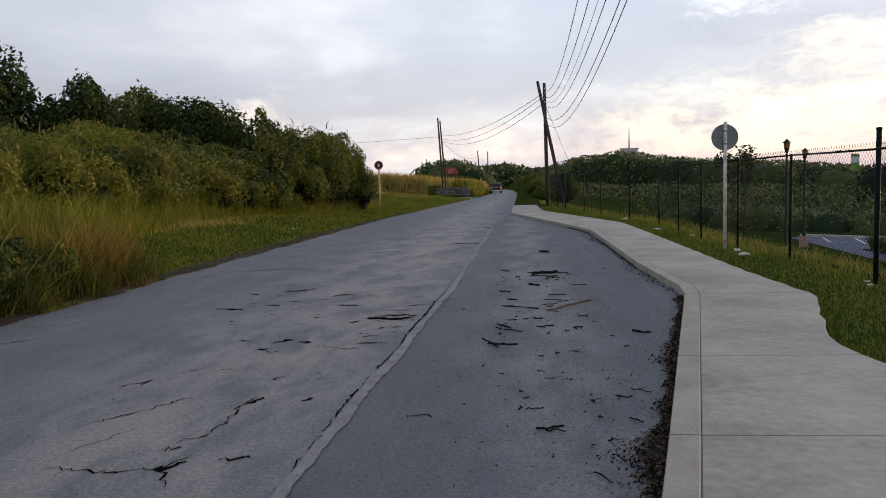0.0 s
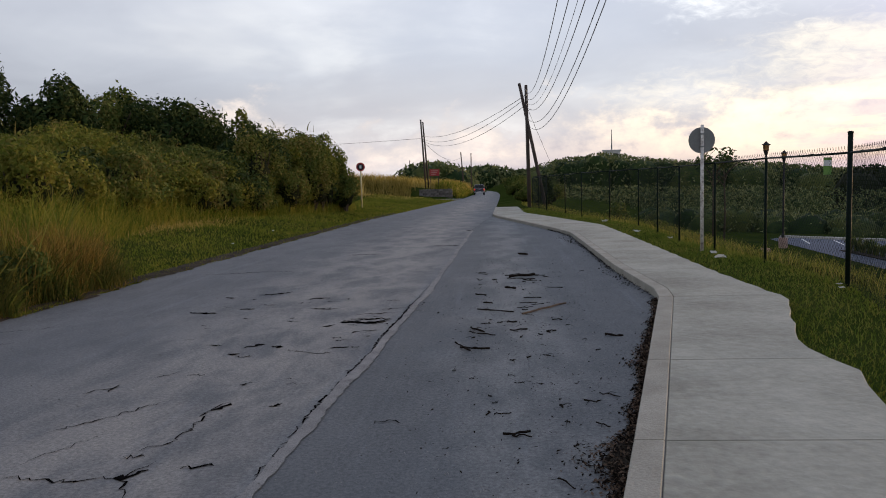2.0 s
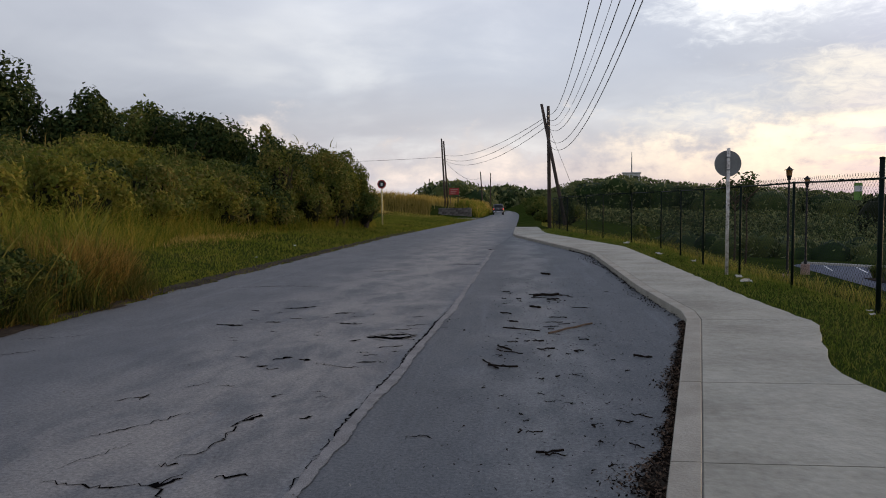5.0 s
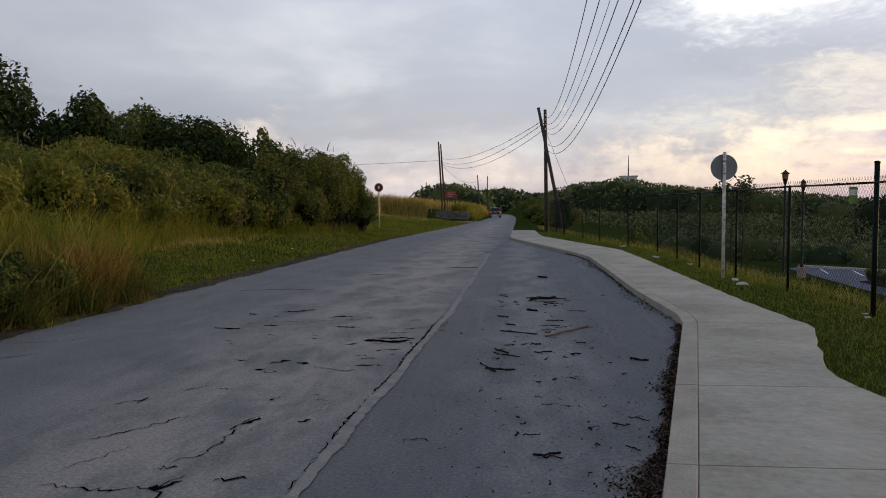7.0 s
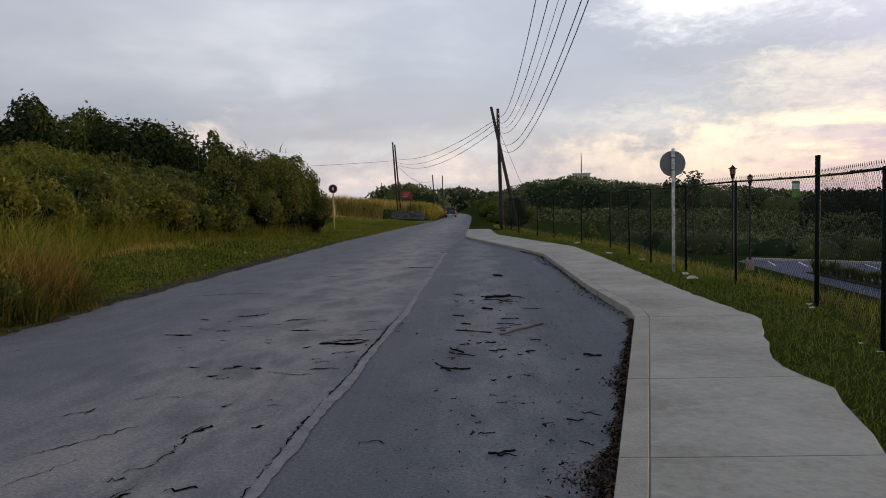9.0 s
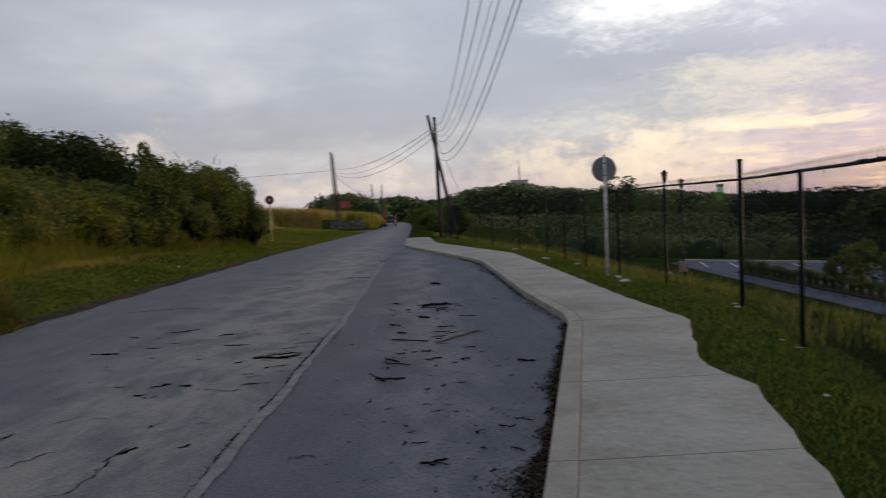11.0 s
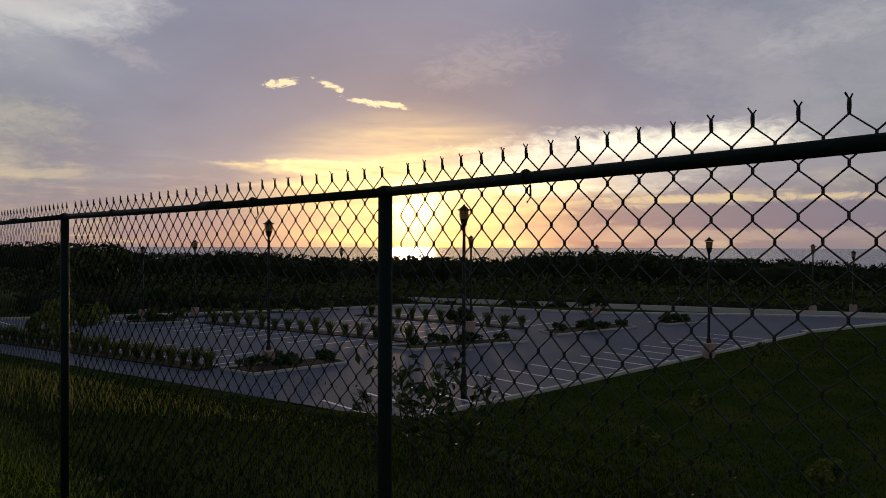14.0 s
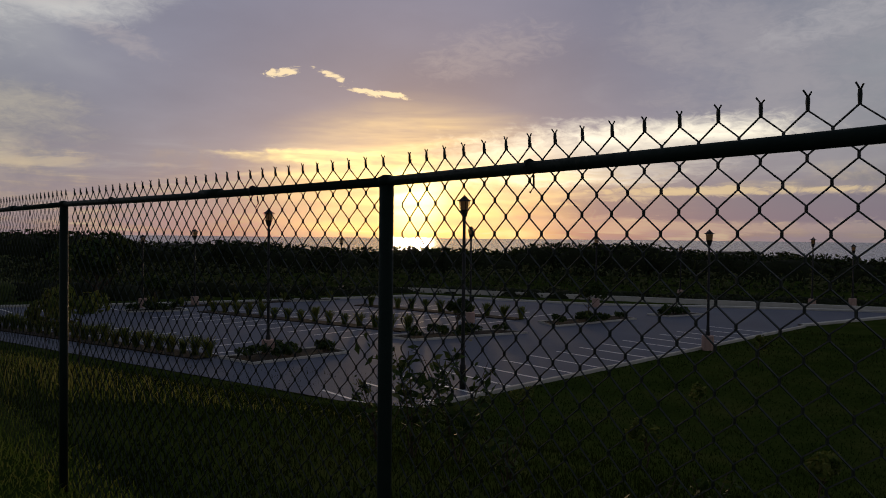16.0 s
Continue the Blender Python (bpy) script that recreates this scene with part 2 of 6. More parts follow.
M = {
    "seam": material("seam", [(0.17, 0.16, 0.15), (0.27, 0.255, 0.24), (0.36, 0.34, 0.315)], 5.0, 0.9, bump=0.5, fine=60, speck=0.9, spec=0.15),
    "concrete": material("concrete", [(0.25, 0.232, 0.180), (0.385, 0.362, 0.292), (0.50, 0.472, 0.385)], 0.7, 0.85, bump=0.3, fine=14, speck=0.3, detail=12.0, contrast=1.2),
    "kerb": material("kerb", [(0.28, 0.255, 0.20), (0.47, 0.43, 0.355)], 2.5, 0.9, bump=0.4, fine=50),
    "crack": material("crack", [(0.003, 0.003, 0.003), (0.009, 0.008, 0.008)], 20, 1.0, bump=0.3, spec=0.0),
    "soil": material("soil", [(0.022, 0.017, 0.013), (0.050, 0.040, 0.030), (0.10, 0.080, 0.060)], 3.0, 0.95, bump=0.8, fine=30, spec=0.04),
    "ground": material("ground", [(0.020, 0.032, 0.006), (0.034, 0.050, 0.010), (0.062, 0.066, 0.018)], 0.35, 0.98, bump=0.5, fine=7, spec=0.0),
    "verge_grass": material("verge_grass", [(0.098, 0.132, 0.016), (0.165, 0.190, 0.025), (0.26, 0.235, 0.045)], 0.4, 0.8, bump=0, island=0.3, translucent=0.35, spec=0.04),
    "roadside_grass": material("roadside_grass", [(0.085, 0.130, 0.018), (0.155, 0.200, 0.030), (0.28, 0.25, 0.055)], 0.6, 0.8, bump=0, island=0.3, translucent=0.25, spec=0.04),
    # leaf colour darkened for trees standing against the low sun
    "backlit_leaf": material("backlit_leaf", [(0.0138, 0.02185, 0.0092), (0.0299, 0.0414, 0.01495), (0.0575, 0.0644, 0.0253)], 0.08, 0.8, bump=0, island=0.5, translucent=0.05, spec=0.02),
    # grass seen against the sun: its shaded look is put into the base colour
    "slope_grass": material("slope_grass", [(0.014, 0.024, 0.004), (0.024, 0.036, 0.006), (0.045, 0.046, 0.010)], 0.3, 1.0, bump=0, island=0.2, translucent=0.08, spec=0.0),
    "tall_grass": material("tall_grass", [(0.056, 0.090, 0.012), (0.125, 0.162, 0.020), (0.215, 0.225, 0.032), (0.36, 0.28, 0.048)], 0.55, 0.75, bump=0, island=0.4, translucent=0.35, spec=0.04),
    "dry_grass": material("dry_grass", [(0.26, 0.20, 0.045), (0.42, 0.31, 0.075), (0.55, 0.40, 0.13)], 0.15, 0.8, bump=0, island=0.35, translucent=0.35, spec=0.04),
    "leaf": material("leaf", [(0.046, 0.072, 0.018), (0.096, 0.128, 0.029), (0.155, 0.170, 0.042), (0.22, 0.195, 0.056)], 0.7, 0.7, bump=0, island=0.26, translucent=0.25, spec=0.03, contrast=1.1),
    "dark_leaf": material("dark_leaf", [(0.022, 0.040, 0.014), (0.046, 0.072, 0.022), (0.10, 0.112, 0.034)], 0.5, 0.6, bump=0, island=0.35, translucent=0.2, spec=0.03, contrast=1.1),
    # leaf colour lightened to carry the haze over distant woods
    "far_leaf": material("far_leaf", [(0.060, 0.085, 0.036), (0.13, 0.155, 0.062), (0.24, 0.245, 0.10)], 0.05, 0.8, bump=0, island=0.5, translucent=0.2, spec=0.04),
    # near-black fill colour that stands for the shade inside crowns
    "inner_shade": material("inner_shade", [(0.010, 0.013, 0.007), (0.024, 0.027, 0.012)], 2.0, 0.95, bump=0.6, fine=12, spec=0.04),
    "bark": material("bark", [(0.05, 0.038, 0.028), (0.12, 0.09, 0.065)], 6.0, 0.9, bump=0.6, fine=40, spec=0.04),
    "pole_wood": material("pole_wood", [(0.045, 0.034, 0.028), (0.10, 0.075, 0.06)], 2.0, 0.85, bump=0.5, fine=30),
    "green_paint": material("green_paint", [(0.004, 0.010, 0.007), (0.008, 0.016, 0.012)], 4.0, 0.65, bump=0.15, fine=50, spec=0.1),
    "wire": material("wire", [(0.008, 0.013, 0.010), (0.016, 0.022, 0.018)], 6.0, 0.6, bump=0.0, spec=0.2),
    "cable": material("cable", [(0.015, 0.015, 0.016), (0.03, 0.03, 0.03)], 6.0, 0.7, bump=0.0),
    "black_metal": material("black_metal", [(0.014, 0.013, 0.013), (0.03, 0.028, 0.027)], 5.0, 0.6, bump=0.05, spec=0.15),
    "pink_concrete": material("pink_concrete", [(0.34, 0.22, 0.18), (0.46, 0.31, 0.26)], 3.0, 0.9, bump=0.3),
    "white_paint": material("white_paint", [(0.62, 0.61, 0.58), (0.86, 0.85, 0.82)], 2.5, 0.6, bump=0.1, fine=25),
    "rust": material("rust", [(0.12, 0.085, 0.06), (0.60, 0.55, 0.49), (0.84, 0.82, 0.78)], 9.0, 0.75, bump=0.3, fine=25),
    "zinc": material("zinc", [(0.16, 0.165, 0.16), (0.26, 0.265, 0.26)], 4.0, 0.5, metal=0.4, bump=0.05),
    "red_paint": material("red_paint", [(0.30, 0.03, 0.03), (0.42, 0.05, 0.045)], 4.0, 0.5, bump=0.05),
    "yellow_paint": material("yellow_paint", [(0.50, 0.42, 0.20), (0.72, 0.64, 0.38)], 4.0, 0.6, bump=0.1),
    "black_paint": material("black_paint", [(0.02, 0.02, 0.02), (0.04, 0.04, 0.04)], 4.0, 0.5, bump=0.05),
    "lot_asphalt": material("lot_asphalt", [(0.060, 0.070, 0.104), (0.090, 0.102, 0.142)], 0.2, 0.75, bump=0.2, fine=20, spec=0.3),
    "lot_kerb": material("lot_kerb", [(0.40, 0.37, 0.33), (0.58, 0.54, 0.48)], 1.0, 0.85, bump=0.2),
    "stone": material("stone", [(0.06, 0.052, 0.044), (0.13, 0.115, 0.10), (0.20, 0.18, 0.16)], 3.0, 0.9, bump=0.6, fine=14, obj_random=0.3),
    "wall_paint": material("wall_paint", [(0.52, 0.50, 0.48), (0.72, 0.70, 0.68)], 0.8, 0.8, bump=0.1),
    "roof": material("roof", [(0.10, 0.09, 0.09), (0.18, 0.16, 0.15)], 0.8, 0.8, bump=0.2),
    "water": material("water", [(0.12, 0.13, 0.18), (0.16, 0.17, 0.22)], 0.01, 0.28, bump=0.05, fine=0.2, spec=0.5),
    "litter": material("litter", [(0.6, 0.6, 0.58), (0.85, 0.85, 0.83)], 9.0, 0.6, bump=0.3),
}


def asphalt(name, base, light, warm_tone, worn, streak, stones, rough):
    """Rolled asphalt: mottled binder, worn tracks along the road, pale stones and dark pores."""
    m = bpy.data.materials.new(name)
    m.use_nodes = True
    N = Nodes(m.node_tree)
    co = N.add("ShaderNodeTexCoord").outputs["Object"]
    xyz = N.add("ShaderNodeSeparateXYZ", {0: co})
    cloudy = N.noise(co, 0.55, 5.0, 0.6)
    patch = N.noise(N.vec("MULTIPLY", co, (1.0, 0.45, 1.0)), 1.7, 7.0, 0.65, 0.3)
    fine = N.noise(co, 38.0, 6.0, 0.8)
    grain = N.noise(co, 190.0, 2.0, 0.7)
    drift = N.noise(N.vec("MULTIPLY", co, (5.0, 0.16, 1.0)), 1.0, 4.0, 0.6, 0.2)
    # the wheel track where the binder is worn away, with its ragged edges
    a, mid, b = worn
    x = N.math("ADD", xyz.outputs[0], N.math("MULTIPLY", N.math("SUBTRACT", cloudy, 0.5), 2.2))
    track = N.math("MULTIPLY", N.remap(x, a, mid, 0.0, 1.0, True), N.remap(x, b, mid, 0.0, 1.0, True))
    track = N.math("MULTIPLY", track, N.remap(patch, 0.36, 0.60, 0.15, 1.0, True))
    col = N.mix(N.remap(patch, 0.2, 0.8), base, light)
    col = N.mix(N.math("MULTIPLY", track, 0.70), col, warm_tone)
    col = N.mix(N.math("MULTIPLY", N.remap(drift, 0.55, 0.72, 0.0, 1.0, True), streak), col, tuple(c * 1.9 for c in base))
    col = N.mix(1.0, col, N.ramp(fine, [(0.28, (0.45, 0.45, 0.45)), (0.5, (1.0, 1.0, 1.0)), (0.72, (1.6, 1.58, 1.55))]), "MULTIPLY")
    col = N.mix(N.remap(grain, 0.72 - 0.1 * stones, 0.84, 0.0, 0.8), col, (0.42, 0.40, 0.37))
    col = N.mix(N.remap(grain, 0.30, 0.18, 0.0, 0.8), col, (0.02, 0.02, 0.02))
    bs = N.add("ShaderNodeBsdfPrincipled", {"Base Color": col, "Roughness": N.remap(fine, 0.3, 0.7, rough - 0.1, rough + 0.1), "Specular IOR Level": 0.25})
    h = N.math("ADD", N.math("MULTIPLY", grain, 0.5), N.math("ADD", fine, N.math("MULTIPLY", patch, 1.2)))
    N.tree.links.new(N.add("ShaderNodeBump", {"Height": h, "Strength": 0.55, "Distance": 0.012}).outputs[0], bs.inputs["Normal"])
    N.add("ShaderNodeOutputMaterial", {0: bs.outputs[0]})
    return m


M["old_asphalt"] = asphalt("old_asphalt", (0.122, 0.126, 0.130), (0.215, 0.215, 0.212), (0.36, 0.328, 0.290), (-4.3, -2.0, -0.2), 0.30, 1.0, 0.85)
M["new_asphalt"] = asphalt("new_asphalt", (0.104, 0.110, 0.114), (0.172, 0.176, 0.176), (0.26, 0.255, 0.240), (-0.6, 0.25, 1.1), 0.45, 0.55, 0.8)


# ---- mesh helpers ----
def mesh_object(name, verts, faces, mat, parent=None, smooth=False, label=""):
    me = bpy.data.meshes.new(name)
    me.from_pydata([tuple(v) for v in verts], [], faces)
    me.materials.append(M[mat])
    if smooth:
        me.polygons.foreach_set("use_smooth", [True] * len(me.polygons))
    me.update()
    ob = new(name, me)
    if parent:
        ob.parent = parent
    if label:
        tagged(ob, label)
    return ob


def part(name, bm, mat, parent=None, label="", smooth=False):
    me = bpy.data.meshes.new(name)
    if smooth:
        for f in bm.faces:
            f.smooth = True
    bm.to_mesh(me)
    bm.free()
    me.materials.append(M[mat])
    ob = new(name, me)
    if parent:
        ob.parent = parent
    if label:
        tagged(ob, label)
    return ob


def soup(name, polys, mat, parent=None, smooth=False, label=""):
    """A mesh of many loose four-cornered pieces: polys is an array (n, 4, 3)."""
    polys = np.asarray(polys, np.float32)
    n = len(polys)
    me = bpy.data.meshes.new(name)
    me.vertices.add(n * 4)
    me.vertices.foreach_set("co", polys.ravel())
    me.loops.add(n * 4)
    me.loops.foreach_set("vertex_index", np.arange(n * 4, dtype=np.int32))
    me.polygons.add(n)
    me.polygons.foreach_set("loop_start", np.arange(0, n * 4, 4, dtype=np.int32))
    me.materials.append(M[mat])
    me.update(calc_edges=True)
    ob = new(name, me)
    if parent:
        ob.parent = parent
    if label:
        tagged(ob, label)
    return ob


def strips(name, rows, mat, parent=None, label=""):
    """Many loose bent strips: rows is an array (n, k, 2, 3), k pairs of points along each strip, which stay joined."""
    rows = np.asarray(rows, np.float32)
    n, k = rows.shape[:2]
    base = np.arange(n)[:, None, None] * (2 * k) + np.arange(k - 1)[None, :, None] * 2
    idx = (base + np.array([0, 1, 3, 2])[None, None, :]).astype(np.int32)
    me = bpy.data.meshes.new(name)
    me.vertices.add(n * k * 2)
    me.vertices.foreach_set("co", rows.ravel())
    me.loops.add(idx.size)
    me.loops.foreach_set("vertex_index", idx.ravel())
    me.polygons.add(idx.size // 4)
    me.polygons.foreach_set("loop_start", np.arange(0, idx.size, 4, dtype=np.int32))
    me.materials.append(M[mat])
    me.update(calc_edges=True)
    ob = new(name, me)
    if parent:
        ob.parent = parent
    if label:
        tagged(ob, label)
    return ob


def tube(bm, pts, radii, sides=8, cap=True):
    """A tapered tube along pts into bm."""
    pts = [Vector(p) for p in pts]
    if not isinstance(radii, (list, tuple)):
        radii = [radii] * len(pts)
    rings = []
    for i, p in enumerate(pts):
        d = (pts[min(i + 1, len(pts) - 1)] - pts[max(i - 1, 0)]).normalized()
        a = d.cross(Vector((0, 0, 1)) if abs(d.z) < 0.95 else Vector((1, 0, 0))).normalized()
        b = d.cross(a)
        rings.append([bm.verts.new(p + (a * math.cos(2 * math.pi * j / sides) + b * math.sin(2 * math.pi * j / sides)) * radii[i]) for j in range(sides)])
    for r, s in zip(rings, rings[1:]):
        for j in range(sides):
            bm.faces.new((r[j], r[(j + 1) % sides], s[(j + 1) % sides], s[j]))
    if cap:
        bm.faces.new(rings[0][::-1])
        bm.faces.new(rings[-1])
    return bm


def box(bm, x0, y0, z0, x1, y1, z1, bevel=0.0, turn=None):
    r = bmesh.ops.create_cube(bm, size=1.0)
    m = Matrix.Translation(((x0 + x1) / 2, (y0 + y1) / 2, (z0 + z1) / 2)) @ Matrix.Diagonal((x1 - x0, y1 - y0, z1 - z0, 1))
    bmesh.ops.transform(bm, matrix=(turn @ m) if turn else m, verts=r["verts"])
    if bevel:
        es = list({e for v in r["verts"] for e in v.link_edges})
        bmesh.ops.bevel(bm, geom=es, offset=bevel, segments=2, affect="EDGES", profile=0.5)
    return bm


def empty(name, x, y, z, rz=0.0):
    e = new(name)
    e.empty_display_size = 0.2
    e.matrix_basis = pose(x, y, z, 0, 0, rz)
    return e


# ---- the lie of the land ----
LOT_Z = -5.25
FENCE = [(-0.6, -6.6), (0.55, -3.95), (1.53, -1.25), (2.49, 1.40), (3.07, 4.26), (3.88, 7.30), (4.68, 10.5), (4.72, 13.8), (4.70, 16.9), (4.64, 19.9), (4.72, 23.0), (4.72, 26.1), (4.22, 29.3), (3.52, 32.5), (3.08, 35.4), (2.42, 38.4), (2.2, 41.4), (2.0, 44.4)]
RAIL_Z = [1.75, 1.765, 1.764, 1.755, 1.745, 1.745, 1.745, 1.745, 1.72, 1.69, 1.68, 1.67, 1.64, 1.61, 1.55, 1.50, 1.45, 1.40]
FX, FY = [p[0] for p in FENCE], [p[1] for p in FENCE]


def road_z(y):
    return -0.0125 * np.clip(np.asarray(y, float) - 8.0, 0, 500)


def fence_x(y):
    return np.interp(y, FY + [60, 140], FX + [1.5, 2.5])


def left_edge(y):
    return np.interp(y, [-20, 8, 20, 38, 95, 135, 190, 250, 320], [-5.7, -5.85, -5.95, -6.1, -4.4, -4.4, -5.3, -8.5, -14])


def right_edge(y):
    return np.interp(y, [-6, 2.0, 4.1, 9.25, 10, 13, 22, 24.2, 36, 38, 52, 90, 135, 190, 250, 320],
                     [-2.6, 0.30, 0.79, 1.97, 2.06, 1.99, 2.10, 1.83, -0.10, -0.24, -0.15, 0.1, 0.2, -0.6, -3.6, -9])


def smooth(a, b, v):
    t = np.clip((v - a) / (b - a), 0, 1)
    return t * t * (3 - 2 * t)


def bumps(x, y):
    return 0.5 * np.sin(x * 0.9 + 1.3 * np.sin(y * 0.37)) + 0.5 * np.sin(y * 1.1 + 1.7 * np.sin(x * 0.43))


def land_z(x, y):
    """Height of the ground at x, y (arrays)."""
    x, y = np.asarray(x, float), np.asarray(y, float)
    zr = road_z(y)
    le, re = left_edge(y), right_edge(y)
    fx = fence_x(y)
    # left of the road: verge that climbs to the thicket and the field
    out_l = le - x
    rise = 0.45 * smooth(0.2, 3.5, out_l) + 1.0 * smooth(3, 14, out_l) + 0.035 * np.clip(out_l - 14, 0, 90)
    junction = smooth(80, 86, y) * (1 - smooth(95, 97, y)) * (1 - smooth(40, 60, out_l))
    z_left = zr - 0.03 + rise * (1 - junction * 0.95) + smooth(96, 98, y) * 0.9 * smooth(0.8, 1.6, out_l) + 0.05 * bumps(x, y) * smooth(0.3, 2.0, out_l)
    # right: footway, grass, fence, then the slope down to the car park
    out_r = x - fx
    z_road = np.maximum(zr, -1.2)
    fence_g = np.interp(y, [-10, 4, 10, 14, 20, 33, 40, 60], [0.05, 0.05, 0.0, -0.06, -0.22, -0.23, -0.2, -0.65])
    t = np.clip((x - re) / np.maximum(fx - re, 0.3), 0, 1)
    between = (zr - 0.07) * (1 - t) + fence_g * t
    ang = np.interp(y, [-40, 14, 23, 55, 95, 130], [29, 23.6, 20.2, 20.5, 23.5, 40])
    fall = smooth(0.0, 1.0, np.clip(out_r / ang, 0, 1) * 0.78 + 0.22) - smooth(0, 1, 0.22)
    fall = np.clip(fall / (1 - smooth(0, 1, 0.22)), 0, 1)
    z_right = fence_g + (LOT_Z - fence_g) * fall + 0.06 * bumps(x, y) * smooth(0.5, 3, out_r) * (1 - smooth(18, 22, out_r))
    z = np.where(x < le, z_left, np.where(x < re, zr - 0.04, np.where(x < fx, between, z_right)))
    # the far right side falls gently to the sea, the far road side keeps its level
    far = np.hypot(x, y)
    z = np.where(x > fx, z - 6.0 * smooth(90, 420, far) - 10.0 * smooth(170, 340, x), z)
    z = np.where((x < fx) & (y > 140), np.maximum(z, -3.2), z)
    z = np.where((y < -3) & (x < re), np.minimum(z, -0.04 + 0 * z), z)
    return z


def land(x, y):
    return float(land_z(x, y))


def axis(points):
    out = []
    for a, b, step in points:
        out += list(np.arange(a, b, step))
    return np.array(out + [points[-1][1]])


gx = axis([(-1500, -300, 150), (-300, -60, 20), (-60, -16, 3), (-16, 8, 0.4), (8, 40, 1.0), (40, 120, 4), (120, 420, 25), (420, 900, 120)])
gy = axis([(-900, -100, 100), (-100, -12, 8), (-12, 44, 0.5), (44, 110, 1.5), (110, 330, 10), (330, 1800, 120)])
GX, GY = np.meshgrid(gx, gy)
GZ = land_z(GX, GY)
nx, ny = len(gx), len(gy)
quad = np.arange(nx * ny).reshape(ny, nx)
gf = np.stack([quad[:-1, :-1], quad[:-1, 1:], quad[1:, 1:], quad[1:, :-1]], -1).reshape(-1, 4)
ground = mesh_object("ground", np.stack([GX, GY, GZ], -1).reshape(-1, 3), gf.tolist(), "ground", smooth=True)
tagged(ground, "grassy uneven ground falling away beyond the fence", "ground", kind="structure")

bm = bmesh.new()
bm.faces.new([bm.verts.new(p) for p in ((380, -4800, -14.5), (4900, -4800, -14.5), (4900, 4800, -14.5), (380, 4800, -14.5))])
tagged(part("water", bm, "water"), "calm grey-blue sea below the evening sky", "sea", kind="structure")


# ---- road, lay-by, footway ----
def sheet_between(name, ys, xl, xr, zf, mat, cols=10, label="", category="road"):
    v, f = [], []
    for y, a, b in zip(ys, xl, xr):
        for c in range(cols + 1):
            x = a + (b - a) * c / cols
            v.append((x, y, zf(x, y)))
    for i in range(len(ys) - 1):
        for c in range(cols):
            k = i * (cols + 1) + c
            f.append((k, k + 1, k + cols + 2, k + cols + 1))
    ob = mesh_object(name, v, f, mat, smooth=True)
    return tagged(ob, label, category, kind="structure")


def seam_x(y):
    return np.interp(y, [-20, 3.5, 4.6, 5.8, 7.0, 8.3, 11, 25.7, 36, 38], [-1.4, -1.215, -1.20, -1.15, -1.085, -1.045, -0.96, -0.87, -0.38, -0.33]) + 0.008 * np.sin(np.asarray(y) * 3.1) + 0.004 * np.sin(np.asarray(y) * 8.3)


def road_surface(x, y):
    return float(road_z(y)) + 0.0025 * math.sin(x * 2.1 + math.sin(y * 0.8)) * math.sin(y * 1.3)


ys = list(np.arange(-12, 37.6, 0.2))
rim = [0.06 * math.sin(y * 2.3) + 0.05 * math.sin(y * 6.1 + 1) + 0.04 * math.sin(y * 14.7) for y in ys]
road = sheet_between("road", ys + list(np.arange(38, 320, 2.0)), [float(left_edge(y)) - 0.1 + r for y, r in zip(ys, rim)] + [float(left_edge(y)) for y in np.arange(38, 320, 2.0)],
                     [float(seam_x(y)) for y in ys] + [float(right_edge(y)) for y in np.arange(38, 320, 2.0)], road_surface, "old_asphalt", 14, "worn pale grey asphalt road with cracks")
layby = sheet_between("road_layby", ys, [float(seam_x(y)) for y in ys], [float(right_edge(y)) + 0.03 for y in ys], lambda x, y: road_surface(x, y) - 0.003, "new_asphalt", 10, "darker smooth asphalt lay-by beside the road")
seam_rows = [y for y in np.arange(3.0, 26, 0.06)]
seam_w = [0.080 + 0.012 * math.sin(y * 1.3) + 0.006 * math.sin(y * 4.3) + 0.012 * random.uniform(-1, 1) for y in seam_rows]
sheet_between("road_seam", seam_rows, [float(seam_x(y)) - 0.005 + 0.008 * random.uniform(-1, 1) for y in seam_rows], [float(seam_x(y)) + w for y, w in zip(seam_rows, seam_w)],
              lambda x, y: road_surface(x, y) + 0.005, "seam", 3, "pale ragged joint between two asphalt surfaces")
sheet_between("road_side", list(np.arange(83, 95.1, 0.5)), [-70.0] * 25, [float(left_edge(y)) + 0.05 for y in np.arange(83, 95.1, 0.5)],
              lambda x, y: max(float(road_z(y)), land(x, y)) + 0.04, "old_asphalt", 30, "narrow side road leaving past a stone wall")

WALK_H = 0.10
WALK_R = [(-2.9, -7.9), (0.35, -1.9), (1.55, 1.4), (2.1, 3.45), (2.69, 5.78), (2.57, 6.5), (3.16, 8.4), (3.38, 8.95), (3.32, 11.6), (3.45, 20.0), (3.48, 25.8), (1.45, 38.5), (1.25, 50.0)]


def walk_right(y):
    return float(np.interp(y, [p[1] for p in WALK_R], [p[0] for p in WALK_R]))


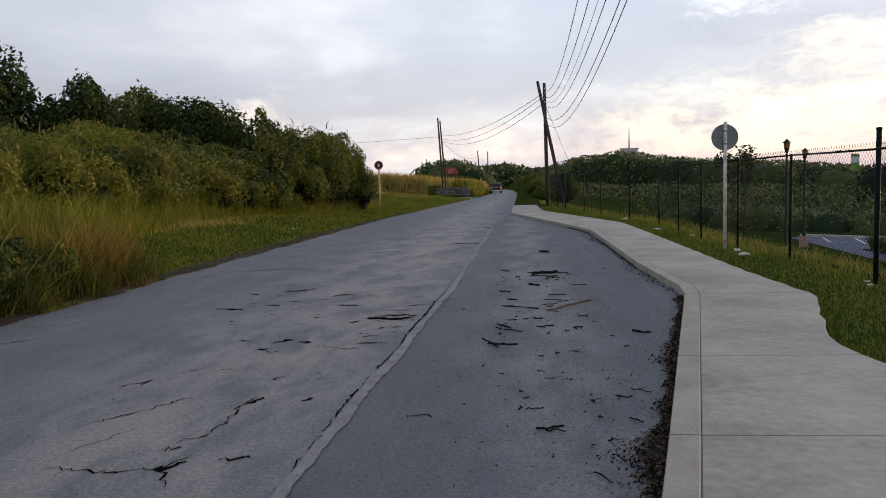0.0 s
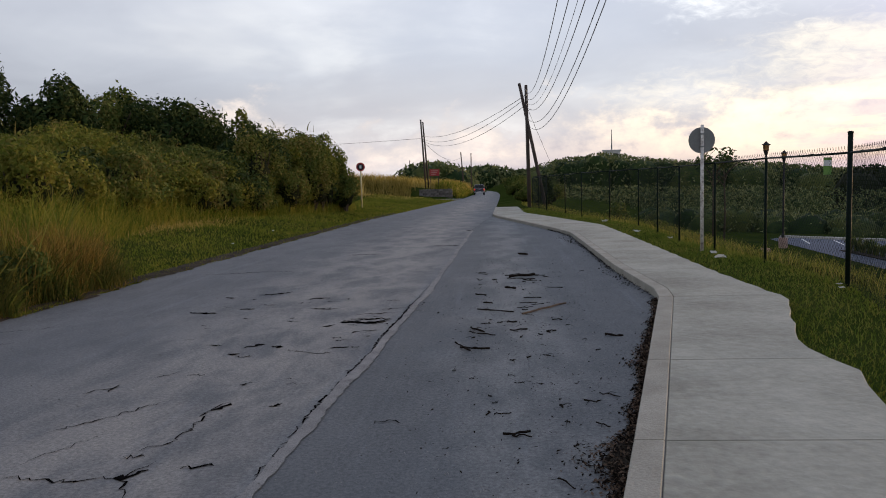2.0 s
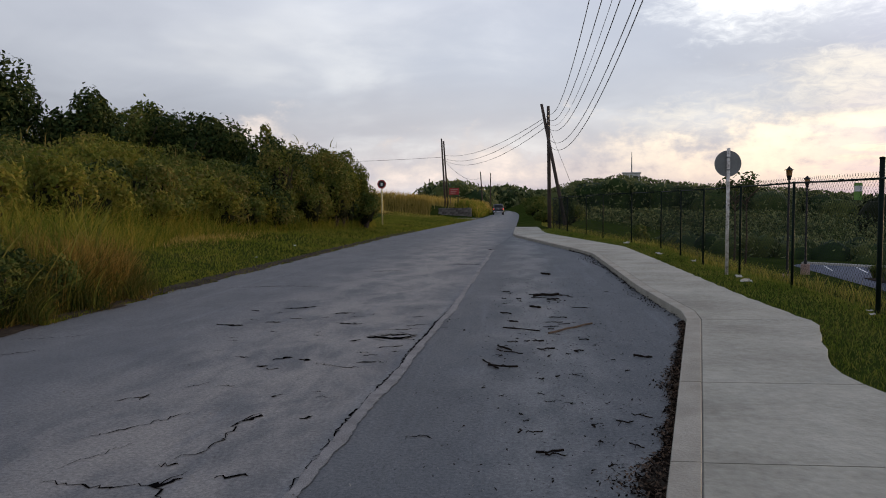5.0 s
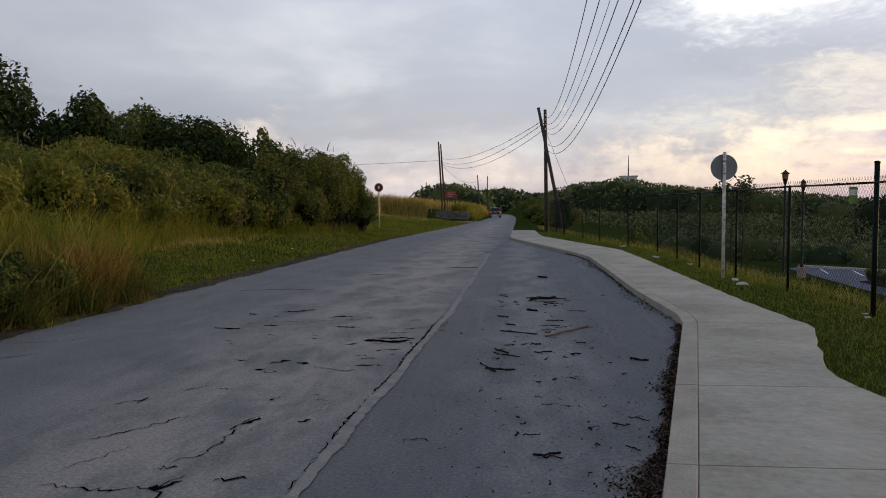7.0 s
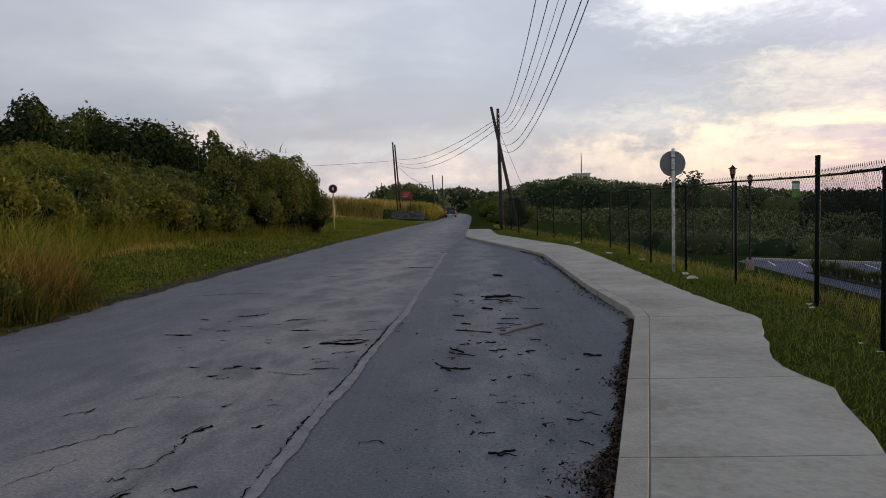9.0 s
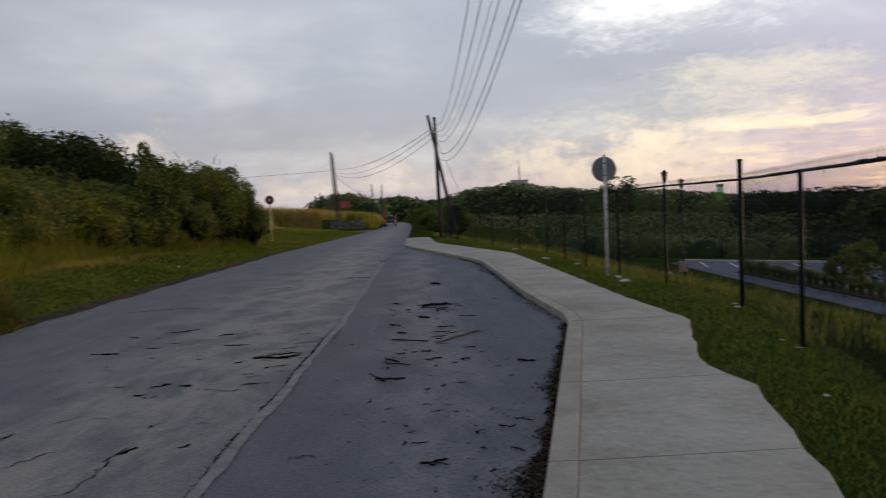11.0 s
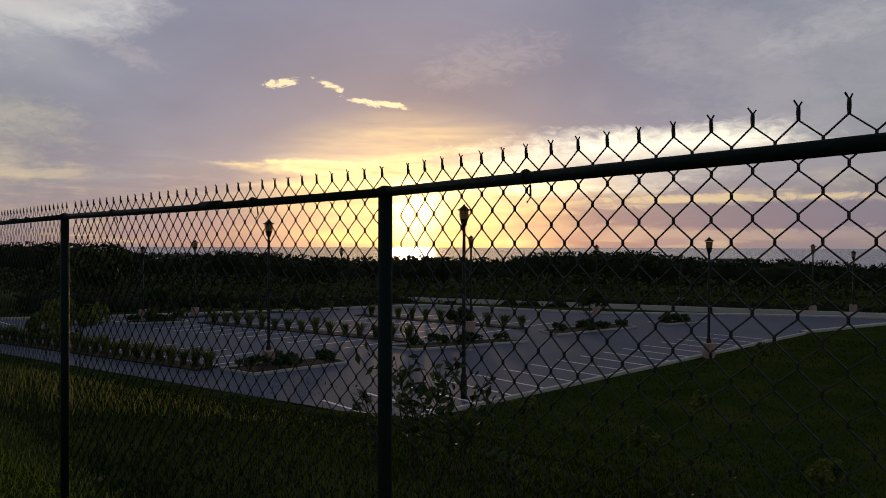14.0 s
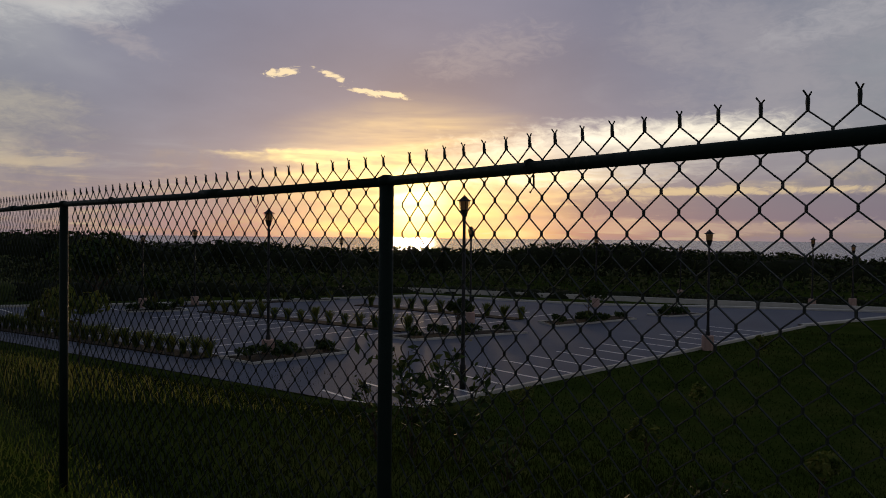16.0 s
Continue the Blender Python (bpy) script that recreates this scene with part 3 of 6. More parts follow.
def footway():
    """Concrete slabs with tooled joints and a separate kerb band."""
    joints = [-7.9, -5.2, -2.6, 0.4, 2.35, 4.2, 6.05, 9.25, 12.2, 15.0, 18.0, 21.0, 24.2, 27.2, 30.2, 33.2, 36.2, 39.5, 43, 46.5, 50]
    top = new("footway")
    tagged(top, "pale concrete footway with tooled joints and dirt stains", "footway", kind="structure")
    kw = 0.17
    for a, b in zip(joints, joints[1:]):
        for name, lo, hi, mat, dz in (("slab", kw + 0.005, None, "concrete", 0.0), ("kerb_stone", 0.0, kw, "kerb", 0.004)):
            bm = bmesh.new()
            rows = []
            n = max(3, int((b - a) / 0.35))
            for i in range(n + 1):
                y = a + 0.006 + (b - a - 0.012) * i / n
                xa = float(right_edge(y)) + lo
                xb = walk_right(y) + 0.02 * math.sin(y * 7.0) if hi is None else float(right_edge(y)) + hi
                z = float(road_z(y)) + WALK_H + dz
                rows.append([bm.verts.new(p) for p in ((xa, y, z - 0.25), (xa, y, z - 0.006), (xa + 0.005, y, z), (xb - 0.008, y, z), (xb, y, z - 0.008), (xb, y, z - 0.25))])
            for r, s in zip(rows, rows[1:]):
                for k in range(5):
                    bm.faces.new((r[k], s[k], s[k + 1], r[k + 1]))
            bm.faces.new(rows[0])
            bm.faces.new(rows[-1][::-1])
            bmesh.ops.recalc_face_normals(bm, faces=bm.faces)
            part(name, bm, mat, top)
    v, f = [], []
    yy = list(np.arange(-7.9, 50, 0.4))
    for y in yy:
        v += [(float(right_edge(y)) + 0.01, y, float(road_z(y)) + WALK_H - 0.009), (walk_right(y) - 0.01, y, float(road_z(y)) + WALK_H - 0.009)]
    f = [(2 * i, 2 * i + 1, 2 * i + 3, 2 * i + 2) for i in range(len(yy) - 1)]
    mesh_object("joint_bed", v, f, "stone", top)


footway()


# ---- fence ----
def fence():
    top = empty("chain_link_fence", 0, 0, 0)
    tagged(top, "dark green chain-link fence with tubular top rail and barbed ends", "fence")
    barbs = bmesh.new()
    for i, ((x, y), rz) in enumerate(zip(FENCE, RAIL_Z)):
        g = land(x, y) - 0.25
        bm = bmesh.new()
        tall = 0.26 if i == 6 else 0.0
        r = 0.033 if i in (6, 15) else 0.0240
        tube(bm, [(x, y, g), (x, y, rz - 0.01 + tall)], r, 12)
        tube(bm, [(x, y, rz - 0.012 + tall), (x, y, rz + 0.012 + tall), (x, y, rz + 0.02 + tall)], [r + 0.004, r + 0.004, 0.012], 12)
        part("post", bm, "green_paint", top, smooth=True)
    for i in range(len(FENCE) - 1):
        (xa, ya), (xb, yb) = FENCE[i], FENCE[i + 1]
        za, zb = RAIL_Z[i], RAIL_Z[i + 1]
        bm = bmesh.new()
        tube(bm, [(xa, ya, za - 0.002), ((xa + xb) / 2, (ya + yb) / 2, (za + zb) / 2 - 0.006), (xb, yb, zb - 0.001)], 0.0160, 10)
        u = Vector((xb - xa, yb - ya, zb - za))
        m = Vector((xa, ya, za)) + u * 0.37
        tube(bm, [m, m + u.normalized() * 0.16], 0.0190, 10)
        part("top_rail", bm, "green_paint", top, smooth=True)
        for k in (0.28, 0.76):
            p = Vector((xa, ya, za)) + u * k
            bm = tube(bmesh.new(), [p - u.normalized() * 0.004, p + u.normalized() * 0.004], 0.0205, 8)
            q = p + Vector((0.024, 0, -0.02))
            tube(bm, [q, q + Vector((0.010, 0.004, -0.03)), q + Vector((0.004, 0.012, -0.045))], 0.003, 5)
            part("wire_tie", bm, "wire", top)
        # woven mesh: zig-zag wires that hook into each other
        length = math.hypot(xb - xa, yb - ya)
        w = 0.0923
        n = int(length / w)
        near = i < 6
        rows = []
        ux, uy = (xb - xa) / length, (yb - ya) / length
        sx, sy = uy, -ux                       # to the car park's side
        h = 0.0925
        levels = 39
        wr = 0.0031 if i < 4 else 0.0019
        for c in range(n):
            for turn in (1, -1):
                line = []
                for k in range(levels + 1):
                    # each wire hooks round its neighbour in a short upright twist
                    s = (c + (0.5 * turn if (k % 2) else 0.0) + 0.50) * w + turn * 0.0012 * (1 if k % 2 else -1)
                    z = za + (zb - za) * s / length + 0.060 - k * h / 2
                    off = 0.026 + turn * (0.003 if k % 2 else -0.003)
                    for e in (0.0055, -0.0055):
                        line.append((xa + ux * s + sx * off, ya + uy * s + sy * off, z + e))
                rows.append(line)
        P = np.array(rows)                      # (wires, levels+1, 3)
        along = np.array([ux, uy, 0.0])
        side = np.array([sx, sy, 0.0])
        ring = [along * wr, (-along * 0.5 + side * 0.87) * wr, (-along * 0.5 - side * 0.87) * wr]
        V = np.stack([P + r for r in ring], 2)   # wires, levels+1, 3, 3
        nw, nl = P.shape[:2]
        idx = np.arange(nw * nl * 3).reshape(nw, nl, 3)
        faces = []
        for j in range(3):
            k = (j + 1) % 3
            faces.append(np.stack([idx[:, :-1, j], idx[:, :-1, k], idx[:, 1:, k], idx[:, 1:, j]], -1).reshape(-1, 4))
        ob = mesh_object("wire_mesh", V.reshape(-1, 3), np.concatenate(faces).tolist(), "wire", top)
        # twisted ends above the rail
        bm = barbs
        for c in range(n):
            p = Vector(rows[2 * c][0])
            sides = 5 if near else 3
            tube(bm, [p - Vector((0, 0, 0.012)), p + Vector((0, 0, 0.004)), p + Vector((0, 0, 0.014))], [0.0034, 0.0044, 0.0036], sides)
            t = p + Vector((0, 0, 0.013))
            a = random.uniform(0.007, 0.011)
            tube(bm, [t, t + Vector((ux * a, uy * a, random.uniform(0.010, 0.014)))], 0.0021, 3)
            tube(bm, [t, t + Vector((-ux * a * 0.7, -uy * a * 0.7, random.uniform(0.006, 0.010)))], 0.0021, 3)

    tagged(part("barbed_end", barbs, "wire", top), kind="stuff")


fence()


# ---- poles, cables, lamps, signs ----
def utility_pole(x, y, top_z, lean=(0.0, 0.0), r=0.14, brace=None, label="weathered wooden utility pole"):
    g = land(x, y)
    e = empty("utility_pole", x, y, g)
    tagged(e, label, "utility pole")
    h = top_z - g
    bm = tube(bmesh.new(), [(0, 0, -0.3), (lean[0] * 0.5, lean[1] * 0.5, h * 0.5), (lean[0], lean[1], h)], [r, r * 0.9, r * 0.75], 10)
    part("shaft", bm, "pole_wood", e, smooth=True)
    if brace:
        bx, by, tx, tz = brace
        bm = tube(bmesh.new(), [(bx, by, land(x + bx, y + by) - g - 0.3), (tx, 0.25, tz - g)], [r * 0.95, r * 0.7], 10)
        part("brace", bm, "pole_wood", e, smooth=True)
    for k in range(4):
        z = h - 0.35 - 0.28 * k
        bm = box(bmesh.new(), lean[0] - 0.02, lean[1] - r - 0.07, z - 0.02, lean[0] + 0.02, lean[1] - r + 0.03, z + 0.02)
        tube(bm, [(lean[0], lean[1] - r - 0.05, z - 0.05), (lean[0], lean[1] - r - 0.05, z + 0.05)], 0.035, 8)
        part("insulator", bm, "zinc", e)
    return e


P1 = (1.95, 48.0)
pole_one = utility_pole(P1[0], P1[1], 7.05, (-0.1, 0), 0.128, (1.05, -0.8, -0.5, 7.2), "tall wooden utility pole with a leaning brace pole")
P2 = (-9.4, 100.0)
pole_two = utility_pole(P2[0], P2[1], 9.1, (-0.45, 0), 0.135, (0.35, 0.3, -0.2, 8.8), "pair of leaning wooden poles beside a bank")
pole_three = utility_pole(-7.2, 160.0, 6.7, (-0.5, 0), 0.15)
pole_four = utility_pole(-6.4, 180.0, 7.1, (0.1, 0), 0.15)
utility_pole(-22.0, 190.0, 6.0, (0.2, 0), 0.14)


def cable(a, b, sag, r=0.012, n=14):
    a, b = Vector(a), Vector(b)
    pts = [a.lerp(b, i / n) - Vector((0, 0, sag * 4 * (i / n) * (1 - i / n))) for i in range(n + 1)]
    ob = part("overhead_cable", tube(bmesh.new(), pts, r, 6), "cable", smooth=True)
    return tagged(ob, "thin black overhead cable slung between poles", "cable", "overhead cables")


# amber here is low sunlight through the panes, put into the glass colour
M["lamp_glass"] = material("lamp_glass", [(0.42, 0.30, 0.16), (0.56, 0.41, 0.23)], 4.0, 0.4, bump=0.0, translucent=0.75, spec=0.3)


def lamp_post(x, y, z, h, base=True):
    e = empty("lamp_post", x, y, z)
    tagged(e, "black lamp post with a lantern head on a concrete plinth", "lamp post", "car park lamps")
    if base:
        bm = tube(bmesh.new(), [(0, 0, -0.4), (0, 0, 0.86), (0, 0, 0.9)], [0.36, 0.36, 0.32], 16)
        part("plinth", bm, "pink_concrete", e, "pinkish round concrete plinth", smooth=False)
    bm = tube(bmesh.new(), [(0, 0, 0), (0, 0, 1.1), (0, 0, 1.15), (0, 0, 1.6), (0, 0, h - 0.95)], [0.14, 0.14, 0.10, 0.085, 0.07], 12)
    part("shaft", bm, "black_metal", e, smooth=True)
    bm = tube(bmesh.new(), [(0, 0, h - 1.0), (0, 0, h - 0.95), (0, 0, h - 0.8), (0, 0, h - 0.66)], [0.07, 0.12, 0.15, 0.2], 8)
    tube(bm, [(0, 0, h - 0.28), (0, 0, h - 0.26), (0, 0, h - 0.2), (0, 0, h - 0.12), (0, 0, h - 0.05), (0, 0, h)], [0.33, 0.34, 0.2, 0.12, 0.05, 0.015], 8)
    for k in range(4):
        a = math.pi / 4 + k * math.pi / 2
        tube(bm, [(0.19 * math.cos(a), 0.19 * math.sin(a), h - 0.67), (0.23 * math.cos(a), 0.23 * math.sin(a), h - 0.27)], 0.015, 5)
    part("lantern_frame", bm, "black_metal", e)
    bm = tube(bmesh.new(), [(0, 0, h - 0.66), (0, 0, h - 0.29)], [0.165, 0.205], 8)
    part("lantern_glass", bm, "lamp_glass", e, "lantern glass coloured amber for low sun shining through")
    return e


EYE2 = (0.5, -0.14)


def from_eye(az, d):
    return EYE2[0] + d * math.sin(radians(az)), EYE2[1] + d * math.cos(radians(az))


# bearing, distance, top angle
for az, d, el in ((43.75, 44.3, 1.85), (58.08, 34.0, 3.05), (58.6, 60.0, 0.75), (75.6, 49.6, 0.62), (38.65, 76.0, 0.33), (35.2, 75.0, -0.1), (49.0, 90.0, -0.18), (67.8, 76.0, 0.08),
                  (73.7, 92.0, -0.54), (82.2, 85.0, 0.14), (84.6, 88.0, -0.28), (18.1, 60.0, 1.87), (19.3, 72.0, 1.22)):
    x, y = from_eye(az, d)
    z = min(land(x, y), LOT_Z + 0.05) if d > 40 and az > 30 else land(x, y)
    top_z = 1.58 + d * math.tan(radians(el))
    lamp_post(x, y, z, top_z - z, d > 40)


def offscreen_span():
    """The next pole towards the viewer and the four cables that come from it."""
    utility_pole(3.4, -3.6, 11.4, (0, 0), 0.16, label="tall wooden pole behind the fence")
    for k, (xe, z1) in enumerate(((1.62, 6.6), (2.0, 6.25), (2.27, 6.0), (2.42, 5.75), (2.70, 5.1), (2.74, 4.75))):
        cable((P1[0] - 0.1, P1[1] - 0.2, z1), (xe, -3.6, 11.3 - 0.1 * k), 2.95 + 0.1 * k, 0.007 if k == 2 else 0.0115, 30)


offscreen_span()
for z1, z2, s in ((6.5, 7.0, 0.95), (6.3, 6.6, 1.25), (5.9, 6.4, 1.45)):
    cable((P1[0] - 0.1, P1[1] + 0.2, z1), (P2[0] - 0.3, P2[1], z2), s, 0.016, 20)
cable((P2[0] - 0.3, P2[1], 6.7), (-70.0, 112.0, 7.4), 0.7, 0.02)
cable((P2[0] - 0.3, P2[1], 6.5), (-7.6, 160.0, 5.6), 1.4, 0.02)
cable((P1[0], P1[1], 5.6), (5.5, 62.0, -0.5), 0.1, 0.012)


# ---- signs ----
def disc(bm, c, r, t, sides=36):
    """A thin round plate that faces along y."""
    return tube(bm, [(c[0], c[1] - t / 2, c[2]), (c[0], c[1] + t / 2, c[2])], r, sides)


def back_sign():
    x, y = 4.38, 16.7
    g = land(x, y)
    e = empty("road_sign", x, y, g)
    tagged(e, "round road sign with bare grey back on a peeling post", "road sign")
    zc = 2.2 - g
    part("post", tube(bmesh.new(), [(0, 0, -0.3), (0, 0, zc + 0.32)], 0.036, 12), "rust", e, "white post with brown peeling patches", smooth=True)
    part("plate", disc(bmesh.new(), (0, 0.045, zc), 0.275, 0.006), "zinc", e, "plain grey metal disc")
    for k in (-0.13, 0.13):
        bm = box(bmesh.new(), -0.05, -0.042, zc + k - 0.012, 0.05, 0.043, zc + k + 0.012, 0.003)
        part("clamp", bm, "zinc", e)


def limit_sign():
    x, y = -8.35, 47.0
    g = land(x, y)
    e = empty("road_sign", x, y, g)
    tagged(e, "round red-rimmed road sign on a pale yellow post", "road sign")
    zc = 2.36 - g
    part("post", tube(bmesh.new(), [(0, 0, -0.3), (0, 0, zc + 0.2)], 0.045, 10), "yellow_paint", e, smooth=True)
    part("plate", disc(bmesh.new(), (0, -0.055, zc), 0.27, 0.01), "red_paint", e, "red round plate")
    part("face", disc(bmesh.new(), (0, -0.064, zc), 0.19, 0.006), "black_paint", e, "dark round field")
    part("symbol", box(bmesh.new(), -0.06, -0.074, zc - 0.09, 0.06, -0.069, zc + 0.09, 0.001), "litter", e, "white bar")


def red_board():
    x, y = -8.05, 97.6
    g = land(x, y)
    e = empty("notice_board", x, y, g)
    tagged(e, "red notice board with faded lettering beside a wooden pole", "notice board")
    zc = 2.25 - g
    for dx_ in (-0.5, 0.5):
        part("leg", box(bmesh.new(), dx_ - 0.04, 0, -0.3, dx_ + 0.04, 0.08, zc + 0.4, 0.004), "pole_wood", e)
    part("panel", box(bmesh.new(), -0.62, -0.04, zc - 0.42, 0.62, 0.0, zc + 0.42, 0.006), "red_paint", e)
    for k in range(3):
        part("line", box(bmesh.new(), -0.45, -0.05, zc + 0.18 - k * 0.22, 0.45 - 0.15 * k, -0.044, zc + 0.26 - k * 0.22), "pink_concrete", e, "pale unreadable bar")


back_sign()
limit_sign()
red_board()
M["tag_green"] = material("tag_green", [(0.10, 0.22, 0.05), (0.20, 0.36, 0.08)], 6.0, 0.5, bump=0.05)
e = empty("fence_tag", 4.70, 11.25, 1.58)
tagged(e, "small green and white tag hung on the fence wire", "sign")
part("plate", box(bmesh.new(), -0.055, -0.012, -0.12, 0.055, -0.008, 0.12, 0.001), "tag_green", e)
part("band", box(bmesh.new(), -0.05, -0.017, 0.0, 0.05, -0.0125, 0.08), "litter", e, "white band")


# ---- plants ----
rng = np.random.default_rng(5)


def blades(name, x, y, h, w, mat, lean=0.35, k=4, z=None, parent=None):
    """Grass blades: arrays of places, heights and widths."""
    n = len(x)
    z = land_z(x, y) - 0.02 if z is None else z
    a = rng.uniform(0, 2 * np.pi, n)
    b = rng.uniform(0, 2 * np.pi, n)
    bend = rng.uniform(0.1, 1.0, n) * lean * h
    t = np.linspace(0, 1, k)[None, :]
    cx = x[:, None] + np.cos(b)[:, None] * bend[:, None] * t ** 2
    cy = y[:, None] + np.sin(b)[:, None] * bend[:, None] * t ** 2
    cz = z[:, None] + h[:, None] * (t - 0.22 * (bend / h)[:, None] * t ** 3)
    half = w[:, None] * (1 - 0.85 * t ** 1.6) * 0.5
    ox, oy = np.cos(a)[:, None] * half, np.sin(a)[:, None] * half
    L = np.stack([cx - ox, cy - oy, cz], -1)
    R = np.stack([cx + ox, cy + oy, cz], -1)
    return strips(name, np.stack([L, R], 2), mat, parent)


def leaves(name, c, size, mat, parent=None, normals=None, spread=0.9):
    """Loose pointed leaves round the centres c."""
    n = len(c)
    d = rng.normal(size=(n, 3))
    d /= np.linalg.norm(d, axis=1)[:, None]
    if normals is not None:
        d = normals + spread * d
        d /= np.linalg.norm(d, axis=1)[:, None]
    u = np.cross(d, rng.normal(size=(n, 3)))
    u /= np.linalg.norm(u, axis=1)[:, None] + 1e-9
    v = np.cross(d, u)
    s = size * rng.uniform(0.6, 1.4, n)[:, None]
    q = np.stack([c - u * s, c - v * s * 0.45 + d * s * 0.12, c + u * s, c + v * s * 0.45 + d * s * 0.12], 1)
    return soup(name, q, mat, parent)


def blob_points(n, r, seed, lumps=9, lump_r=0.45):
    """Points over a lumpy crown of radii r, in clumps with gaps, and their outward ways."""
    g = np.random.default_rng(seed)
    c = g.normal(size=(lumps, 3))
    c[:, 2] = np.abs(c[:, 2]) * 0.9 - 0.15
    c /= np.linalg.norm(c, axis=1)[:, None]
    c *= g.uniform(0.45, 0.75, lumps)[:, None]
    pick = g.integers(0, lumps, n)
    d = g.normal(size=(n, 3))
    d /= np.linalg.norm(d, axis=1)[:, None]
    lump_r = lump_r * (12.0 / max(lumps, 12)) ** 0.33
    rad = lump_r * (0.55 + 0.45 * g.random(lumps))[pick] * g.uniform(0.6, 1.05, n) ** 0.5
    rad = np.where(g.random(n) < 0.12, rad * g.uniform(1.05, 1.4, n), rad)
    p = c[pick] + d * rad[:, None]
    return p * np.asarray(r), d


def lumpy_core(name, r, seed, mat, parent, scale=0.72):
    bm = bmesh.new()
    bmesh.ops.create_icosphere(bm, subdivisions=3, radius=1.0)
    for v in bm.verts:
        k = scale * (0.85 + 0.5 * noise.noise(v.co * 1.7 + Vector((seed, 0, 0))))
        v.co = Vector((v.co.x * r[0] * k, v.co.y * r[1] * k, v.co.z * r[2] * k))
    return part(name, bm, mat, parent, smooth=True)


def shrub(x, y, rx, ry, h, n, size, mat, label, name="shrub", category="shrub", group="", seed=0, lumps=12):
    g = land(x, y)
    e = empty(name, x, y, g - 0.05)
    tagged(e, label, category, group)
    p, d = blob_points(n, (rx, ry, h * 0.55), seed, lumps)
    p[:, 2] += h * 0.48
    p[:, 2] = np.maximum(p[:, 2], 0.03)
    leaves("crown", p, size, mat, e, d)
    # added core stops see-through; shade between the branches is its colour
    core = lumpy_core("branch_mass", (rx * 0.9, ry * 0.9, h * 0.5), seed, "inner_shade", e, 0.58)
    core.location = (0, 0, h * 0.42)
    bm = bmesh.new()
    g2 = random.Random(seed)
    for k in range(4):
        a = g2.uniform(0, 6.28)
        tube(bm, [(0, 0, -0.1), (rx * 0.2 * math.cos(a), ry * 0.2 * math.sin(a), h * 0.3), (rx * 0.45 * math.cos(a), ry * 0.45 * math.sin(a), h * 0.7)], [0.06, 0.04, 0.015], 6)
    part("stem", bm, "bark", e)
    return e


def tree(x, y, h, crown_r, crown_h, n, size, mat, label, seed=0, trunk=0.12, g=None, lumps=10, group="", clump=0.42):
    g = land(x, y) if g is None else g
    e = empty("tree", x, y, g - 0.05)
    tagged(e, label, "tree", group)
    r = random.Random(seed)
    bm = tube(bmesh.new(), [(0, 0, -0.2), (r.uniform(-0.1, 0.1), r.uniform(-0.1, 0.1), (h - crown_h) * 0.6), (0, 0, h - crown_h * 0.5)], [trunk, trunk * 0.8, trunk * 0.45], 8)
    for k in range(6):
        a = r.uniform(0, 6.28)
        z0 = h - crown_h * r.uniform(0.7, 1.05)
        tube(bm, [(0, 0, z0), (crown_r * 0.4 * math.cos(a), crown_r * 0.4 * math.sin(a), z0 + crown_h * 0.25), (crown_r * 0.8 * math.cos(a), crown_r * 0.8 * math.sin(a), z0 + crown_h * 0.45)], [trunk * 0.5, trunk * 0.3, trunk * 0.1], 5)
    part("trunk", bm, "bark", e, smooth=True)
    p, d = blob_points(n, (crown_r, crown_r, crown_h * 0.55), seed + 50, lumps, clump)
    p[:, 2] += h - crown_h * 0.5
    leaves("crown", p, size, mat, e, d)
    return e


M["orange_grass"] = material("orange_grass", [(0.12, 0.090, 0.022), (0.26, 0.165, 0.038), (0.42, 0.27, 0.070)], 0.8, 0.75, bump=0, island=0.45, translucent=0.3, spec=0.04)
M["bank_blade"] = material("bank_blade", [(0.030, 0.046, 0.010), (0.060, 0.078, 0.016), (0.13, 0.115, 0.030)], 0.7, 0.8, bump=0, island=0.5, translucent=0.2, spec=0.03)
# scrub leaves with their backlit shade put into the colour
M["backlit_scrub"] = material("backlit_scrub", [(0.022, 0.032, 0.014), (0.048, 0.058, 0.024), (0.090, 0.094, 0.040)], 0.12, 0.8, bump=0, island=0.6, translucent=0.1, spec=0.03)
M["meadow_grass"] = material("meadow_grass", [(0.12, 0.150, 0.024), (0.22, 0.23, 0.042), (0.36, 0.30, 0.074)], 0.5, 0.8, bump=0, island=0.5, translucent=0.2, spec=0.04)
M["vine_leaf"] = material("vine_leaf", [(0.060, 0.085, 0.018), (0.12, 0.142, 0.032), (0.185, 0.178, 0.046), (0.25, 0.19, 0.062)], 0.6, 0.7, bump=0, island=0.28, translucent=0.3, spec=0.04)
M["weed_leaf"] = material("weed_leaf", [(0.10, 0.122, 0.020), (0.185, 0.192, 0.034), (0.29, 0.24, 0.056)], 0.6, 0.7, bump=0, island=0.3, translucent=0.35, spec=0.04)
